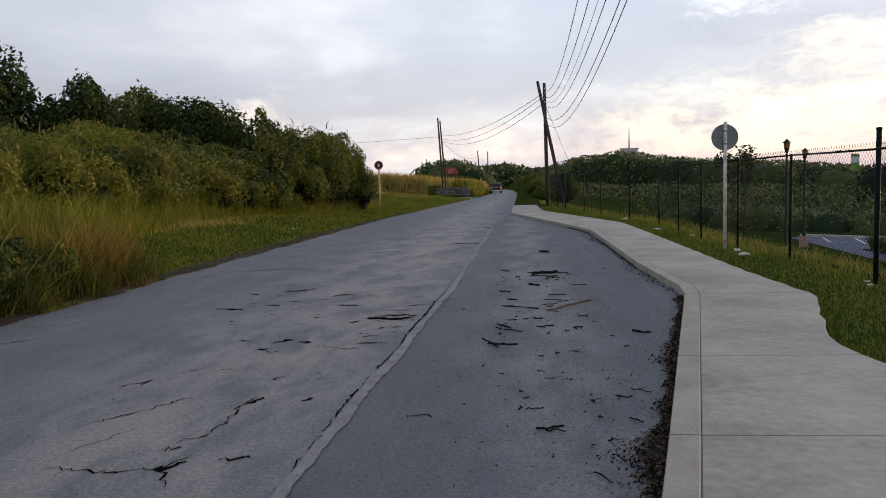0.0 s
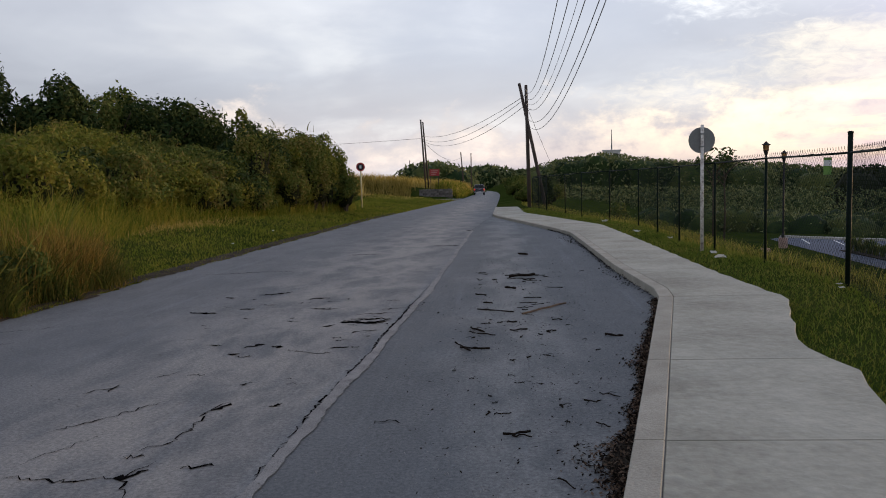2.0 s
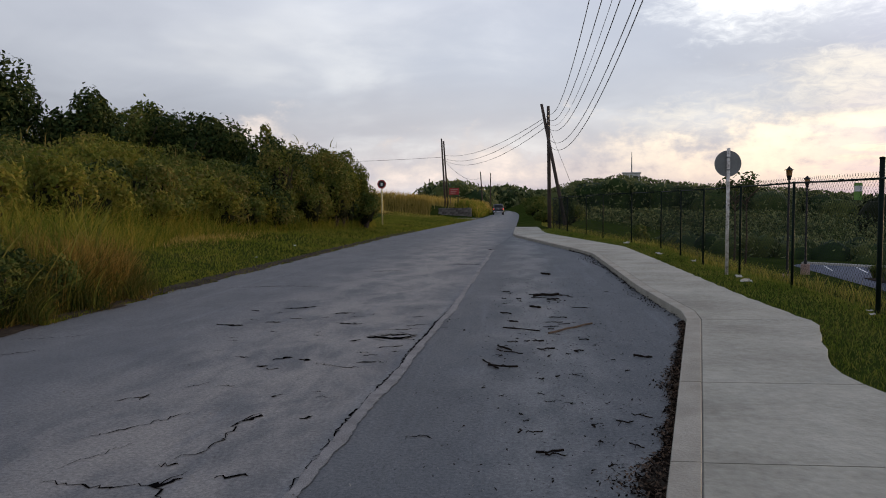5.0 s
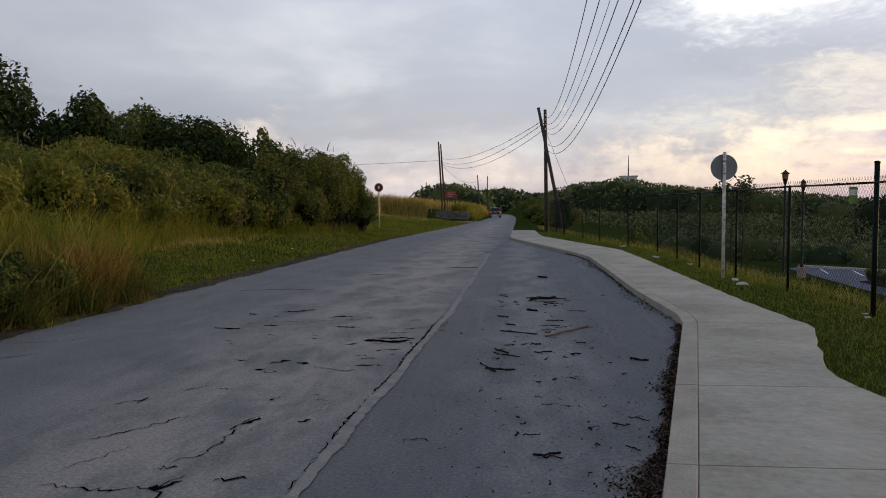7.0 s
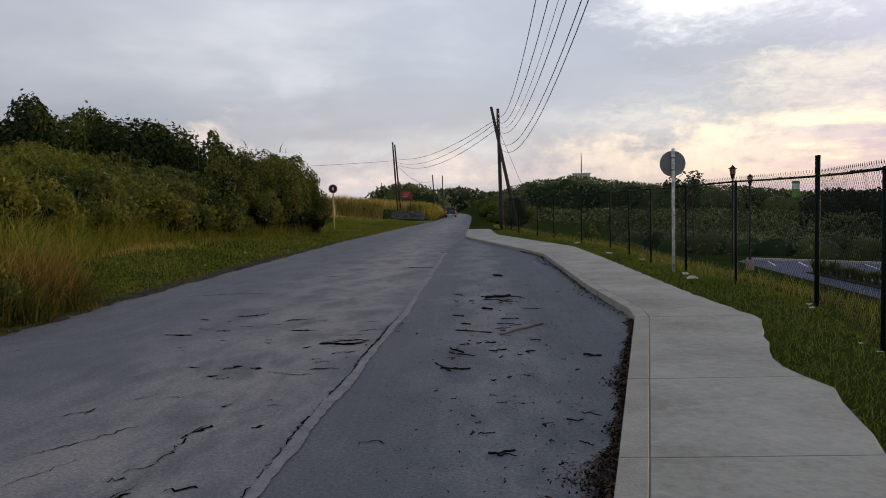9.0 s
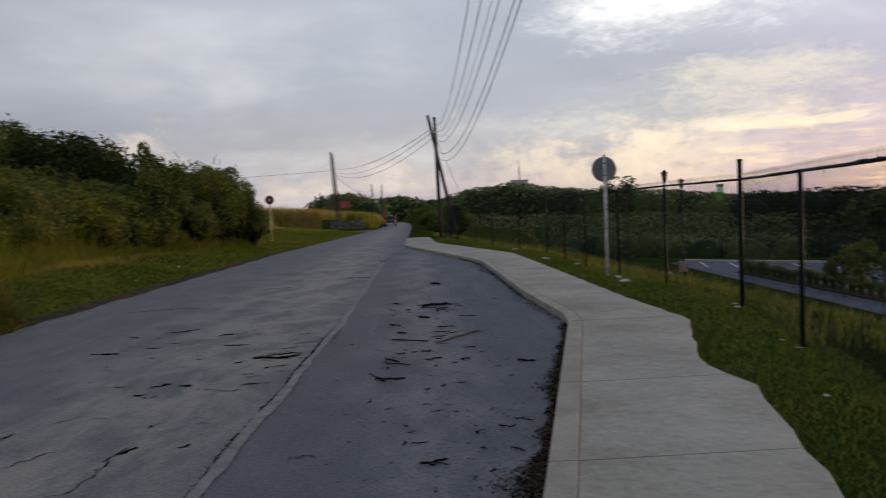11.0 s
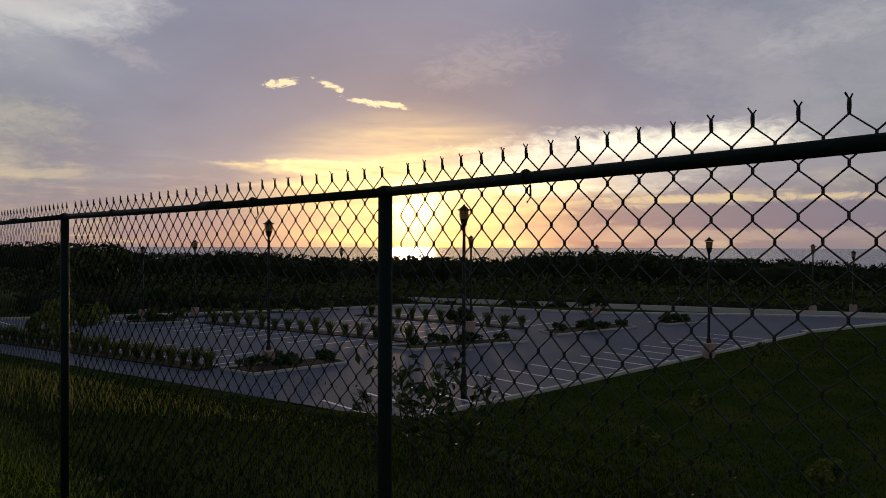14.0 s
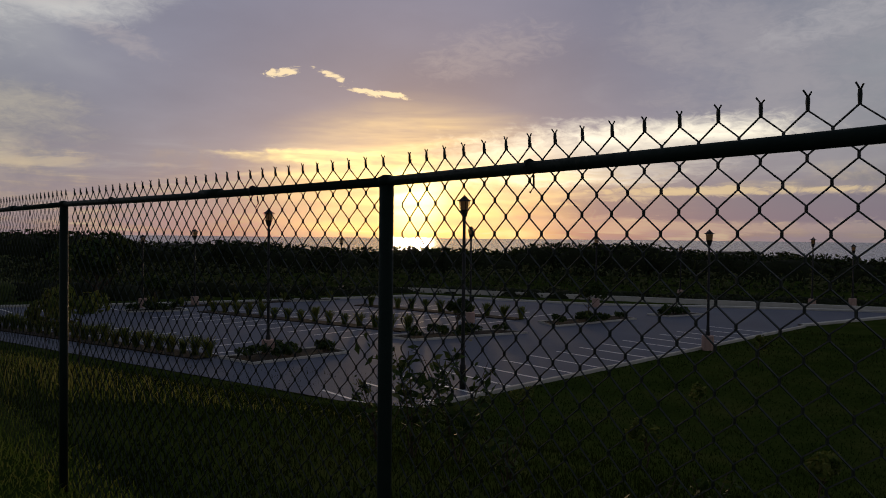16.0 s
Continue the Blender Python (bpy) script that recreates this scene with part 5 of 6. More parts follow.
# ---- distant woods and buildings ----
def woods(name, az_d_top, n, size, mat, label, depth=14.0, drop=12.0, solid=True):
    """A belt of trees: rows of bearing, distance and height of the tops."""
    A = np.array(az_d_top, float)
    g = np.random.default_rng(len(name) + n)
    # crowns first, then leaf clumps on them
    m = max(30, int((A[-1, 0] - A[0, 0]) * 4.0))
    ca = np.linspace(A[0, 0], A[-1, 0], m) + g.normal(0, 0.25, m)
    cd = np.interp(ca, A[:, 0], A[:, 1]) + g.uniform(0, depth, m)
    ct = np.interp(ca, A[:, 0], A[:, 2]) - np.abs(g.normal(0, 0.45, m))
    rad = g.uniform(2.2, 4.8, m) * np.median(A[:, 1]) / 150
    j = g.integers(0, m, n)
    d = g.normal(size=(n, 3))
    d /= np.linalg.norm(d, axis=1)[:, None]
    low = g.random(n) < 0.6
    pa = np.radians(ca[j])
    x = EYE2[0] + np.sin(pa) * cd[j] + d[:, 0] * rad[j] * 1.25
    y = EYE2[1] + np.cos(pa) * cd[j] + d[:, 1] * rad[j] * 1.25
    z = ct[j] - rad[j] + d[:, 2] * rad[j]
    z = np.where(low, z - g.uniform(0, drop, n), z)
    ob = tagged(leaves(name, np.stack([x, y, z], -1), size, mat), label, "woods", kind="stuff")
    if not solid:
        return ob
    # added cores close the crowns; their dark colour stands for shade among the leaves
    ball = bmesh.new()
    bmesh.ops.create_icosphere(ball, subdivisions=2, radius=1.0)
    bv = np.array([v.co[:] for v in ball.verts])
    bf = np.array([[v.index for v in f.verts] for f in ball.faces])
    ball.free()
    a = np.radians(ca)
    centre = np.stack([EYE2[0] + np.sin(a) * cd, EYE2[1] + np.cos(a) * cd, ct - rad], -1)
    k = 0.66 + 0.22 * g.random((m, len(bv), 1))
    size3 = np.stack([rad * 1.25, rad * 1.25, rad], -1)[:, None, :]
    V = centre[:, None, :] + bv[None] * size3 * k
    V[:, bv[:, 2] < -0.2, 2] -= drop * 0.8
    faces = (bf[None] + (np.arange(m) * len(bv))[:, None, None]).reshape(-1, 3)
    mesh_object("foliage_mass", V.reshape(-1, 3), faces.tolist(), "dark_leaf" if mat == "far_leaf" else "inner_shade", ob, smooth=True)
    return ob


def tops(rows, d):
    return [(az, d, 1.58 + d * math.tan(radians(el))) for az, el in rows]


woods("sea_side_woods", tops([(24, 0.1), (31.2, 0.2), (35, -0.6), (40.8, -0.45), (48.8, -1.0), (55.5, -0.85), (60.5, -1.1), (63, -0.5), (71, -0.35), (74.7, -0.9), (81, -0.95), (87, -1.3), (100, -1.2)], 150), 90000, 0.42, "backlit_leaf", "belt of trees between car park and sea, coloured dark as backlit", 25, 14)
# scrub and hedge are split: backlit dark copy sunward, paler far_leaf copy by the road
woods("scrub_belt", tops([(26, -1.7), (35, -2.0), (50, -2.6), (65, -2.2), (80, -2.5), (100, -2.4)], 105), 30000, 0.36, "backlit_scrub", "scrub behind the car park, coloured dark as backlit", 18, 7, False)
woods("hill_scrub", tops([(3, -0.7), (8, -0.9), (14, -1.0), (20, -1.3), (27, -1.7)], 120), 26000, 0.30, "far_leaf", "grey-green scrub on the slope below the hill", 30, 6, False)
woods("hedge_belt", [(az, d, 1.58 + d * math.tan(radians(el))) for az, d, el in ((26, 88, -2.9), (32, 85, -3.0), (42, 86, -3.3), (50, 88, -3.5), (55, 92, -3.5), (65, 87, -3.6), (74, 86, -3.7), (86, 90, -3.7), (97, 95, -3.6))], 32000, 0.24, "backlit_scrub", "low hedge along the far side of the car park, coloured dark as backlit", 5, 3.0)
woods("slope_hedge", [(az, d, 1.58 + d * math.tan(radians(el))) for az, d, el in ((11, 94, -2.3), (19, 90, -2.6), (27, 87, -2.9))], 7000, 0.28, "far_leaf", "low hedge where the slope meets the car park", 6, 3.0)
woods("wooded_hill", tops([(2.6, 0.55), (3.7, 1.1), (5.7, 1.4), (7.7, 1.65), (9, 1.35), (10.9, 1.05), (15, 0.75), (19, 0.5), (22.4, 0.0), (27, -0.1)], 260), 70000, 0.60, "far_leaf", "dark wooded hill beyond the fence", 40, 20)
woods("roadside_woods", tops([(-3.2, 0.55), (-1.6, 0.9), (-0.9, 0.85), (0.5, 0.6), (2.0, 0.5), (3.2, 0.6)], 280), 9000, 1.1, "far_leaf", "trees where the road bends away", 20, 9)
woods("field_trees", tops([(-6.5, 1.0), (-5.8, 1.3), (-5.0, 1.4), (-4.0, 1.2), (-3.3, 0.8)], 185), 5000, 0.6, "far_leaf", "round dark trees behind the dry field", 8, 4)
tree(*from_eye(32.3, 78.0), 7.0, 3.6, 5.2, 2600, 0.3, "dark_leaf", "broad dark tree beyond the car park", 71, 0.2, LOT_Z - 0.3, 14)
for az, d, h, r in ((1.5, 62.0, 1.5, 1.0), (1.0, 72.0, 1.8, 1.2), (0.75, 84.0, 2.0, 1.3), (0.9, 100.0, 2.6, 1.7), (2.4, 70.0, 1.9, 1.4), (3.4, 80.0, 2.2, 1.7), (2.9, 49.5, 2.3, 0.5)):
    x, y = d * math.sin(radians(az)), d * math.cos(radians(az))
    shrub(x + 0.6, y, r, r, h, 3200, 0.10, "leaf" if d > 55 else "dark_leaf", "roadside bush where the footway ends", seed=int(d))
for az, d, h in ((15.2, 58.0, 7.6), (15.9, 62.0, 8.0)):
    x, y = d * math.sin(radians(az)), d * math.cos(radians(az))
    tree(x, y, h, 1.6, 2.8, 200, 0.17, "dark_leaf", "slender tree with a sparse top beyond the fence", int(d), 0.09, land(x, y), 6)
for az, d, h in ((8.6, 52.0, 1.6), (11.5, 50.0, 1.3)):
    x, y = d * math.sin(radians(az)), d * math.cos(radians(az))
    shrub(x, y, 0.9, 0.9, h, 600, 0.14, "leaf", "small bush on the slope behind the fence", seed=int(az * 7))


def building(az, d, z0, w, depth, h, rows=1, mast=0.0, label="far pale building among trees"):
    x, y = from_eye(az, d)
    e = empty("building", x, y, z0, -az)
    tagged(e, label, "building")
    part("wall", box(bmesh.new(), -w / 2, 0, -4, w / 2, depth, h), "wall_paint", e)
    part("roof", box(bmesh.new(), -w / 2 - 0.4, -0.4, h + 0.004, w / 2 + 0.4, depth + 0.4, h + 0.5, 0.1), "roof" if not mast else "wall_paint", e)
    for k in range(max(2, int(w / 4))):
        xx = -w / 2 + (k + 0.5) * w / max(2, int(w / 4))
        for r in range(rows):
            part("window", box(bmesh.new(), xx - 0.7, -0.06, h - 2.4 - 3 * r, xx + 0.7, -0.004, h - 1.0 - 3 * r), "black_paint", e)
    if mast:
        bm = tube(bmesh.new(), [(0, depth / 2, h), (0, depth / 2, h + mast)], [0.35, 0.12], 6)
        part("mast", bm, "zinc", e, "thin lattice radio mast")


building(8.1, 330.0, 7.5, 7.0, 8.0, 3.2, 1, 9.0, "white house with a radio mast on the hill")
building(41.3, 170.0, -4.3, 7.0, 6.0, 3.2)
building(37.4, 165.0, -4.2, 6.0, 6.0, 3.2)
building(77.5, 190.0, -5.0, 9.0, 8.0, 3.0)


# ---- stone wall at the side road ----
def stone_wall():
    e = empty("stone_wall", -7.3, 96.2, float(road_z(96)))
    tagged(e, "low rough stone retaining wall at the side road", "stone wall")
    part("backing", box(bmesh.new(), -2.6, 0.05, -0.4, 1.5, 0.6, 1.25, 0.05), "stone", e)
    meshes = []
    for k in range(4):
        bm = box(bmesh.new(), -0.24, -0.1, -0.12, 0.24, 0.1, 0.12, 0.04)
        for v in bm.verts:
            v.co += Vector((random.uniform(-1, 1), random.uniform(-1, 1), random.uniform(-1, 1))) * 0.025
        me = bpy.data.meshes.new("stone")
        bm.to_mesh(me)
        bm.free()
        me.materials.append(M["stone"])
        meshes.append(me)
    for r in range(5):
        for c in range(8):
            ob = new("stone", random.choice(meshes))
            ob.parent = e
            ob.matrix_basis = pose(-2.4 + c * 0.5 + (0.25 if r % 2 else 0), 0.0, 0.14 + r * 0.25 + random.uniform(-0.02, 0.02), 0, random.uniform(-5, 5), 0)


stone_wall()


# ---- weeds in front of the thicket ----
r = random.Random(12)
for k in range(17):
    y = 12.5 + k * 1.85
    x = float(np.interp(y, [10.5, 13, 22, 30, 38, 45], [-9.2, -10.2, -11.6, -11.4, -9.7, -9.2])) - r.uniform(0.2, 1.6)
    shrub(x, y, r.uniform(0.9, 1.4), r.uniform(0.9, 1.3), r.uniform(1.3, 2.5), 1800, 0.075, "weed_leaf", "low yellow-green weedy bush before the thicket", name="weed_bush", category="bush", group="weedy bushes", seed=200 + k, lumps=14)

for k in range(15):
    y = 27.5 + k * 1.1
    x = float(np.interp(y, [22, 30, 38, 45], [-11.2, -10.7, -8.95, -8.6])) - r.uniform(0.0, 0.8)
    shrub(x, y, r.uniform(0.7, 1.2), r.uniform(0.7, 1.1), r.uniform(1.1, 2.3), 1500, 0.075, ("weed_leaf", "vine_leaf", "leaf")[k % 3], "bushy weeds spilling from the thicket onto the verge", name="weed_bush", category="bush", group="weedy bushes", seed=300 + k, lumps=12)


# ---- cracks and damage in the road ----
def crack(pts, w, seed):
    g = random.Random(seed)
    rows = []
    for (xa, ya), (xb, yb) in zip(pts, pts[1:]):
        n = max(3, int(math.hypot(xb - xa, yb - ya) / 0.035))
        for i in range(n):
            f = i / n
            rows.append((xa + (xb - xa) * f + g.uniform(-0.025, 0.025), ya + (yb - ya) * f + g.uniform(-0.04, 0.04)))
    rows.append(pts[-1])
    v, f = [], []
    m = len(rows)
    for i, (x, y) in enumerate(rows):
        a = rows[max(i - 1, 0)]
        b = rows[min(i + 1, m - 1)]
        d = Vector((b[0] - a[0], b[1] - a[1]))
        d = d.normalized() if d.length > 1e-6 else Vector((1, 0))
        h = w * min(1.0, 0.15 + 4.0 * min(i, m - 1 - i) / m) * g.uniform(0.25, 1.25)
        z = road_surface(x, y) + 0.0045
        v += [(x - d.y * h, y + d.x * h, z), (x + d.y * h, y - d.x * h, z)]
    f = [(2 * i, 2 * i + 1, 2 * i + 3, 2 * i + 2) for i in range(m - 1)]
    return mesh_object("crack", v, f, "crack", road)


CRACKS = [
    [(-3.75, 9.18), (-3.36, 9.06)], [(-3.75, 10.48), (-3.59, 10.40)], [(-3.19, 9.41), (-2.99, 9.39)], [(-3.32, 10.66), (-3.02, 10.81), (-2.94, 10.98)],
    [(-2.49, 10.14), (-2.39, 10.28), (-2.22, 10.22)], [(-2.28, 9.34), (-1.91, 9.30)], [(-1.68, 8.43), (-1.34, 8.25), (-1.16, 8.36)],
    [(-1.82, 8.12), (-1.72, 8.21)], [(-2.40, 6.78), (-2.31, 6.84)], [(-2.34, 7.08), (-2.26, 7.21), (-2.19, 7.23)], [(-2.11, 7.15), (-1.98, 7.09)],
]
FINE_CRACKS = [
    [(-1.89, 6.97), (-1.65, 6.84), (-1.43, 6.83)], [(-2.05, 4.33), (-1.96, 4.41), (-1.92, 4.49)], [(-2.64, 3.93), (-2.28, 3.87), (-2.00, 3.89), (-1.93, 3.98), (-1.87, 4.15)],
    [(-1.95, 3.90), (-1.87, 3.76), (-1.82, 3.64)], [(-1.92, 4.49), (-1.90, 4.71), (-1.93, 5.05), (-1.90, 5.25), (-1.84, 5.30)], [(-2.90, 5.59), (-2.92, 5.78)],
    [(-5.14, 7.08), (-5.04, 7.29), (-4.89, 7.45)], [(-1.70, 8.39), (-1.46, 8.60), (-1.25, 8.48)],
]
for i, c in enumerate(CRACKS):
    crack(c, 0.038, i)
for i, c in enumerate(FINE_CRACKS):
    crack(c, 0.008, i + 40)
crack([(-2.66, 4.07), (-2.52, 4.44), (-2.43, 4.62)], 0.003, 47)
r_crack = random.Random(55)
for i in range(34):
    # short broken cracks across the worn lane
    x, y = r_crack.uniform(-3.4, -0.9), r_crack.uniform(6.6, 11.0)
    if r_crack.random() < 0.3:
        x, y = r_crack.uniform(-2.6, -0.7), r_crack.uniform(4.0, 6.6)
    l = r_crack.uniform(0.05, 0.20)
    crack([(x, y), (x + l * 0.5, y + r_crack.uniform(-0.04, 0.04)), (x + l, y + r_crack.uniform(-0.05, 0.05))], r_crack.uniform(0.006, 0.016), i + 120)
crack([(-1.70, 8.36), (-1.45, 8.27), (-1.14, 8.40)], 0.05, 77)
crack([(-1.55, 8.46), (-1.30, 8.56), (-1.13, 8.50)], 0.035, 76)
crack([(-2.02, 3.93), (-1.93, 3.90), (-1.86, 4.02)], 0.03, 78)
crack([(-1.90, 5.10), (-1.84, 5.27)], 0.022, 79)
crack([(-1.62, 19.18), (-1.2, 19.2), (-0.93, 19.17)], 0.10, 80)
crack([(-0.98, 25.63), (-0.80, 25.8)], 0.16, 81)
crack([(-5.2, 13.5), (-4.2, 13.8), (-3.6, 13.7)], 0.02, 82)
crack([(-3.3, 17.0), (-2.6, 17.2)], 0.05, 83)
for i, c in enumerate(([(-3.05, 9.75), (-2.80, 9.70)], [(-3.5, 9.62), (-3.34, 9.55)], [(-2.25, 9.95), (-2.02, 9.92)], [(-1.62, 8.85), (-1.15, 8.95)], [(-1.55, 7.35), (-1.38, 7.40)], [(-1.50, 7.02), (-1.33, 7.06)], [(-1.48, 7.75), (-1.20, 7.86)], [(-1.36, 9.2), (-1.08, 9.3)])):
    crack(c, 0.016, i + 240)
for i, c in enumerate(([(-5.6, 7.9), (-4.9, 8.3)], [(-5.5, 6.9), (-4.9, 7.35)], [(-3.1, 5.55), (-2.9, 5.75)], [(-2.75, 5.95), (-2.6, 6.2)], [(-2.85, 4.6), (-2.55, 5.0), (-2.35, 5.3)])):
    crack(c, 0.007, i + 260)
# the open edge along the pale joint
crack([(float(seam_x(y)) - 0.012, y) for y in np.arange(3.5, 12.0, 0.5)], 0.010, 90)
crack([(float(seam_x(y)) - 0.014, y) for y in np.arange(7.4, 9.6, 0.4)], 0.016, 91)


# ---- sticks, bark and litter ----
M["twig"] = material("twig", [(0.009, 0.007, 0.006), (0.028, 0.020, 0.015)], 12.0, 0.95, bump=0.4, spec=0.03)
M["brown_twig"] = material("brown_twig", [(0.075, 0.045, 0.027), (0.17, 0.11, 0.07)], 12.0, 0.85, bump=0.4)
STICKS = [(0.09, 4.57, 0.27, 4.60, 0.010), (-0.33, 7.16, -0.19, 6.84, 0.012), (-0.29, 6.94, -0.02, 6.88, 0.016), (-0.18, 9.08, 0.25, 8.84, 0.012), (0.24, 12.24, 0.63, 12.42, 0.03), (0.15, 10.88, 0.31, 10.86, 0.024),
          (-0.22, 7.87, -0.08, 7.66, 0.014), (1.10, 7.49, 1.26, 7.37, 0.016), (-0.24, 10.34, -0.10, 10.27, 0.014), (-0.12, 9.61, -0.01, 9.55, 0.014), (0.04, 4.98, 0.15, 5.02, 0.006), (0.66, 5.27, 0.78, 5.23, 0.009),
          (0.79, 5.46, 0.91, 5.38, 0.006), (0.48, 16.29, 0.65, 16.12, 0.03), (0.69, 4.79, 0.76, 4.72, 0.007), (0.37, 3.92, 0.46, 3.75, 0.006)]


def stick(xa, ya, xb, yb, rad, mat="twig", seed=0):
    g = random.Random(seed)
    cx, cy = (xa + xb) / 2, (ya + yb) / 2
    z = road_surface(cx, cy) + 0.002
    e = empty("stick", cx, cy, z)
    tagged(e, "dark broken twig lying on the asphalt" if mat == "twig" else "long brown stick lying on the asphalt", "stick", "fallen sticks")
    pts = []
    for i in range(6):
        f = i / 5 - 0.5
        pts.append(((xb - xa) * f + g.uniform(-0.01, 0.01), (yb - ya) * f + g.uniform(-0.025, 0.025), rad * 0.9 + g.uniform(0, rad * 0.6)))
    part("wood", tube(bmesh.new(), pts, [rad * g.uniform(0.6, 1.1) for _ in pts], 6), mat, e)
    if g.random() < 0.5:
        p = Vector(pts[2])
        d = Vector((g.uniform(-0.09, 0.09), g.uniform(-0.12, 0.12), 0.0))
        part("side_twig", tube(bmesh.new(), [p, p + d * 0.5 + Vector((0, 0, 0.01)), p + d], [rad * 0.5, rad * 0.35, rad * 0.2], 5), mat, e)
    return e


for i, t in enumerate(STICKS):
    stick(*t[:4], t[4] * 0.75, seed=i)
stick(0.34, 8.71, 0.88, 9.43, 0.013, "brown_twig", 60)
r = random.Random(8)
for k in range(52):
    x, y = r.gauss(0.35, 0.42), r.uniform(4.2, 13.0)
    a, l = r.uniform(0, 3.1), r.uniform(0.03, 0.13)
    if float(seam_x(y)) + 0.3 < x < float(right_edge(y)) - 0.15:
        stick(x, y, x + l * math.cos(a), y + l * math.sin(a) * 0.6, r.uniform(0.003, 0.007), "twig", 100 + k)
# leaf litter and grit swept against the kerb
def pile(y):
    return 0.035 + 0.05 * np.abs(np.sin(y * 2.2)) * np.abs(np.sin(y * 5.1 + 1)) + 0.24 * np.exp(-((y - 4.2) / 0.28) ** 2) + 0.05 * np.exp(-((y - 6.6) / 0.8) ** 2)


n = 9000
y = 2.6 + 7.0 * rng.uniform(0, 1, n) ** 1.25
x = right_edge(y) - np.abs(rng.normal(0, 0.6, n)) * pile(y)
z = np.array([road_surface(a, b) for a, b in zip(x, y)]) + rng.uniform(0.004, 0.05, n) * np.clip(1 - (right_edge(y) - x) / (pile(y) + 0.05), 0.1, 1)
half = n // 2
tagged(leaves("leaf_litter", np.stack([x, y, z], -1)[:half], 0.013, "brown_twig", None, np.tile([0, 0, 1.0], (half, 1)), 0.8), "brown leaf litter swept against the kerb", "leaf litter", kind="stuff")
tagged(leaves("dark_litter", np.stack([x, y, z], -1)[half:], 0.015, "twig", None, np.tile([0, 0, 1.0], (n - half, 1)), 0.8), "dark rotten leaves along the kerb", "leaf litter", kind="stuff")
n = 4500
y = 3.0 + 14 * rng.uniform(0, 1, n) ** 1.5
x = np.where(rng.random(n) < 0.6, right_edge(y) - rng.uniform(0, 1, n) ** 1.5 * 1.2, rng.uniform(-5, 2, n))
keep = x < right_edge(y) - 0.02
x, y = x[keep], y[keep]
z = np.array([road_surface(a, b) for a, b in zip(x, y)]) + 0.006
tagged(leaves("grit", np.stack([x, y, z], -1), 0.008, "seam", None, np.tile([0, 0, 1.0], (len(x), 1)), 0.8), "pale grit and small stones on the asphalt", "grit", kind="stuff")
n = 1100
y = 3.5 + 12 * rng.uniform(0, 1, n)
x = rng.normal(0.4, 0.55, n)
keep = (x > seam_x(y) + 0.2) & (x < right_edge(y) - 0.05)
x, y = x[keep], y[keep]
z = np.array([road_surface(a, b) for a, b in zip(x, y)]) + 0.007
tagged(leaves("leaf_crumb", np.stack([x, y, z], -1), 0.011, "twig", None, np.tile([0, 0, 1.0], (len(x), 1)), 0.5), "scattered dark leaf crumbs on the lay-by", "leaf litter", kind="stuff")
n = 1000
y = 9.6 + 15.5 * rng.uniform(0, 1, n) ** 0.8
x = right_edge(y) - np.abs(rng.normal(0, 0.10, n)) * (0.4 + 1.6 * np.exp(-((y - 20.5) / 1.6) ** 2) + 1.0 * np.exp(-((y - 12.0) / 1.2) ** 2)) - 0.01
z = np.array([road_surface(a, b) for a, b in zip(x, y)]) + rng.uniform(0.004, 0.03, n)
tagged(leaves("kerb_litter", np.stack([x, y, z], -1), 0.018, "twig", None, np.tile([0, 0, 1.0], (n, 1)), 0.8), "thin line of rotten leaves along the far kerb", "leaf litter", kind="stuff")
r = random.Random(31)
for k in range(18):
    # broken bark and twigs gathered in the middle of the lay-by
    x, y = r.gauss(0.28, 0.30), r.choice((8.0, 9.6, 11.4, 12.3)) + r.uniform(-0.6, 0.6)
    a, l = r.uniform(-0.5, 0.5), r.uniform(0.06, 0.26)
    stick(x, y, x + l * math.cos(a), y + l * math.sin(a), r.uniform(0.004, 0.010), "twig", 300 + k)
# soil drift under the litter
for a, b, wmax in ((2.7, 5.6, 0.30), (5.8, 9.3, 0.17)):
    v, f = [], []
    yy = np.arange(a, b, 0.07)
    for i, y in enumerate(yy):
        w = float(pile(y)) * 0.6 * random.uniform(0.75, 1.2)
        re_ = float(right_edge(y)) + 0.005
        for k, h in ((1.0, 0.004), (0.55, 0.012), (0.0, 0.035)):
            v.append((re_ - max(w, 0.02) * k, y, road_surface(re_, y) + h + 0.004 * random.random()))
    for i in range(len(yy) - 1):
        for k in range(2):
            q = i * 3 + k
            f.append((q, q + 1, q + 4, q + 3))
    tagged(mesh_object("soil_drift", v, f, "soil", smooth=True), "drift of dark soil and litter along the kerb", "soil", kind="structure")


def scrap(x, y, s, seed):
    g = random.Random(seed)
    bm = bmesh.new()
    rows = []
    for i in range(4):
        rows.append([bm.verts.new((s * (i / 3 - 0.5) + g.uniform(-0.15, 0.15) * s, s * 0.7 * (j / 3 - 0.5), 0.03 + g.uniform(0, 0.35) * s)) for j in range(4)])
    for a, b in zip(rows, rows[1:]):
        for j in range(3):
            bm.faces.new((a[j], a[j + 1], b[j + 1], b[j]))
    bmesh.ops.solidify(bm, geom=bm.faces[:], thickness=0.004)
    ob = part("litter_scrap", bm, "litter")
    ob.matrix_basis = pose(x, y, land(x, y) + 0.03, 0, 0, g.uniform(0, 360))
    return tagged(ob, "crumpled white scrap of litter on the grass", "litter", "litter scraps")


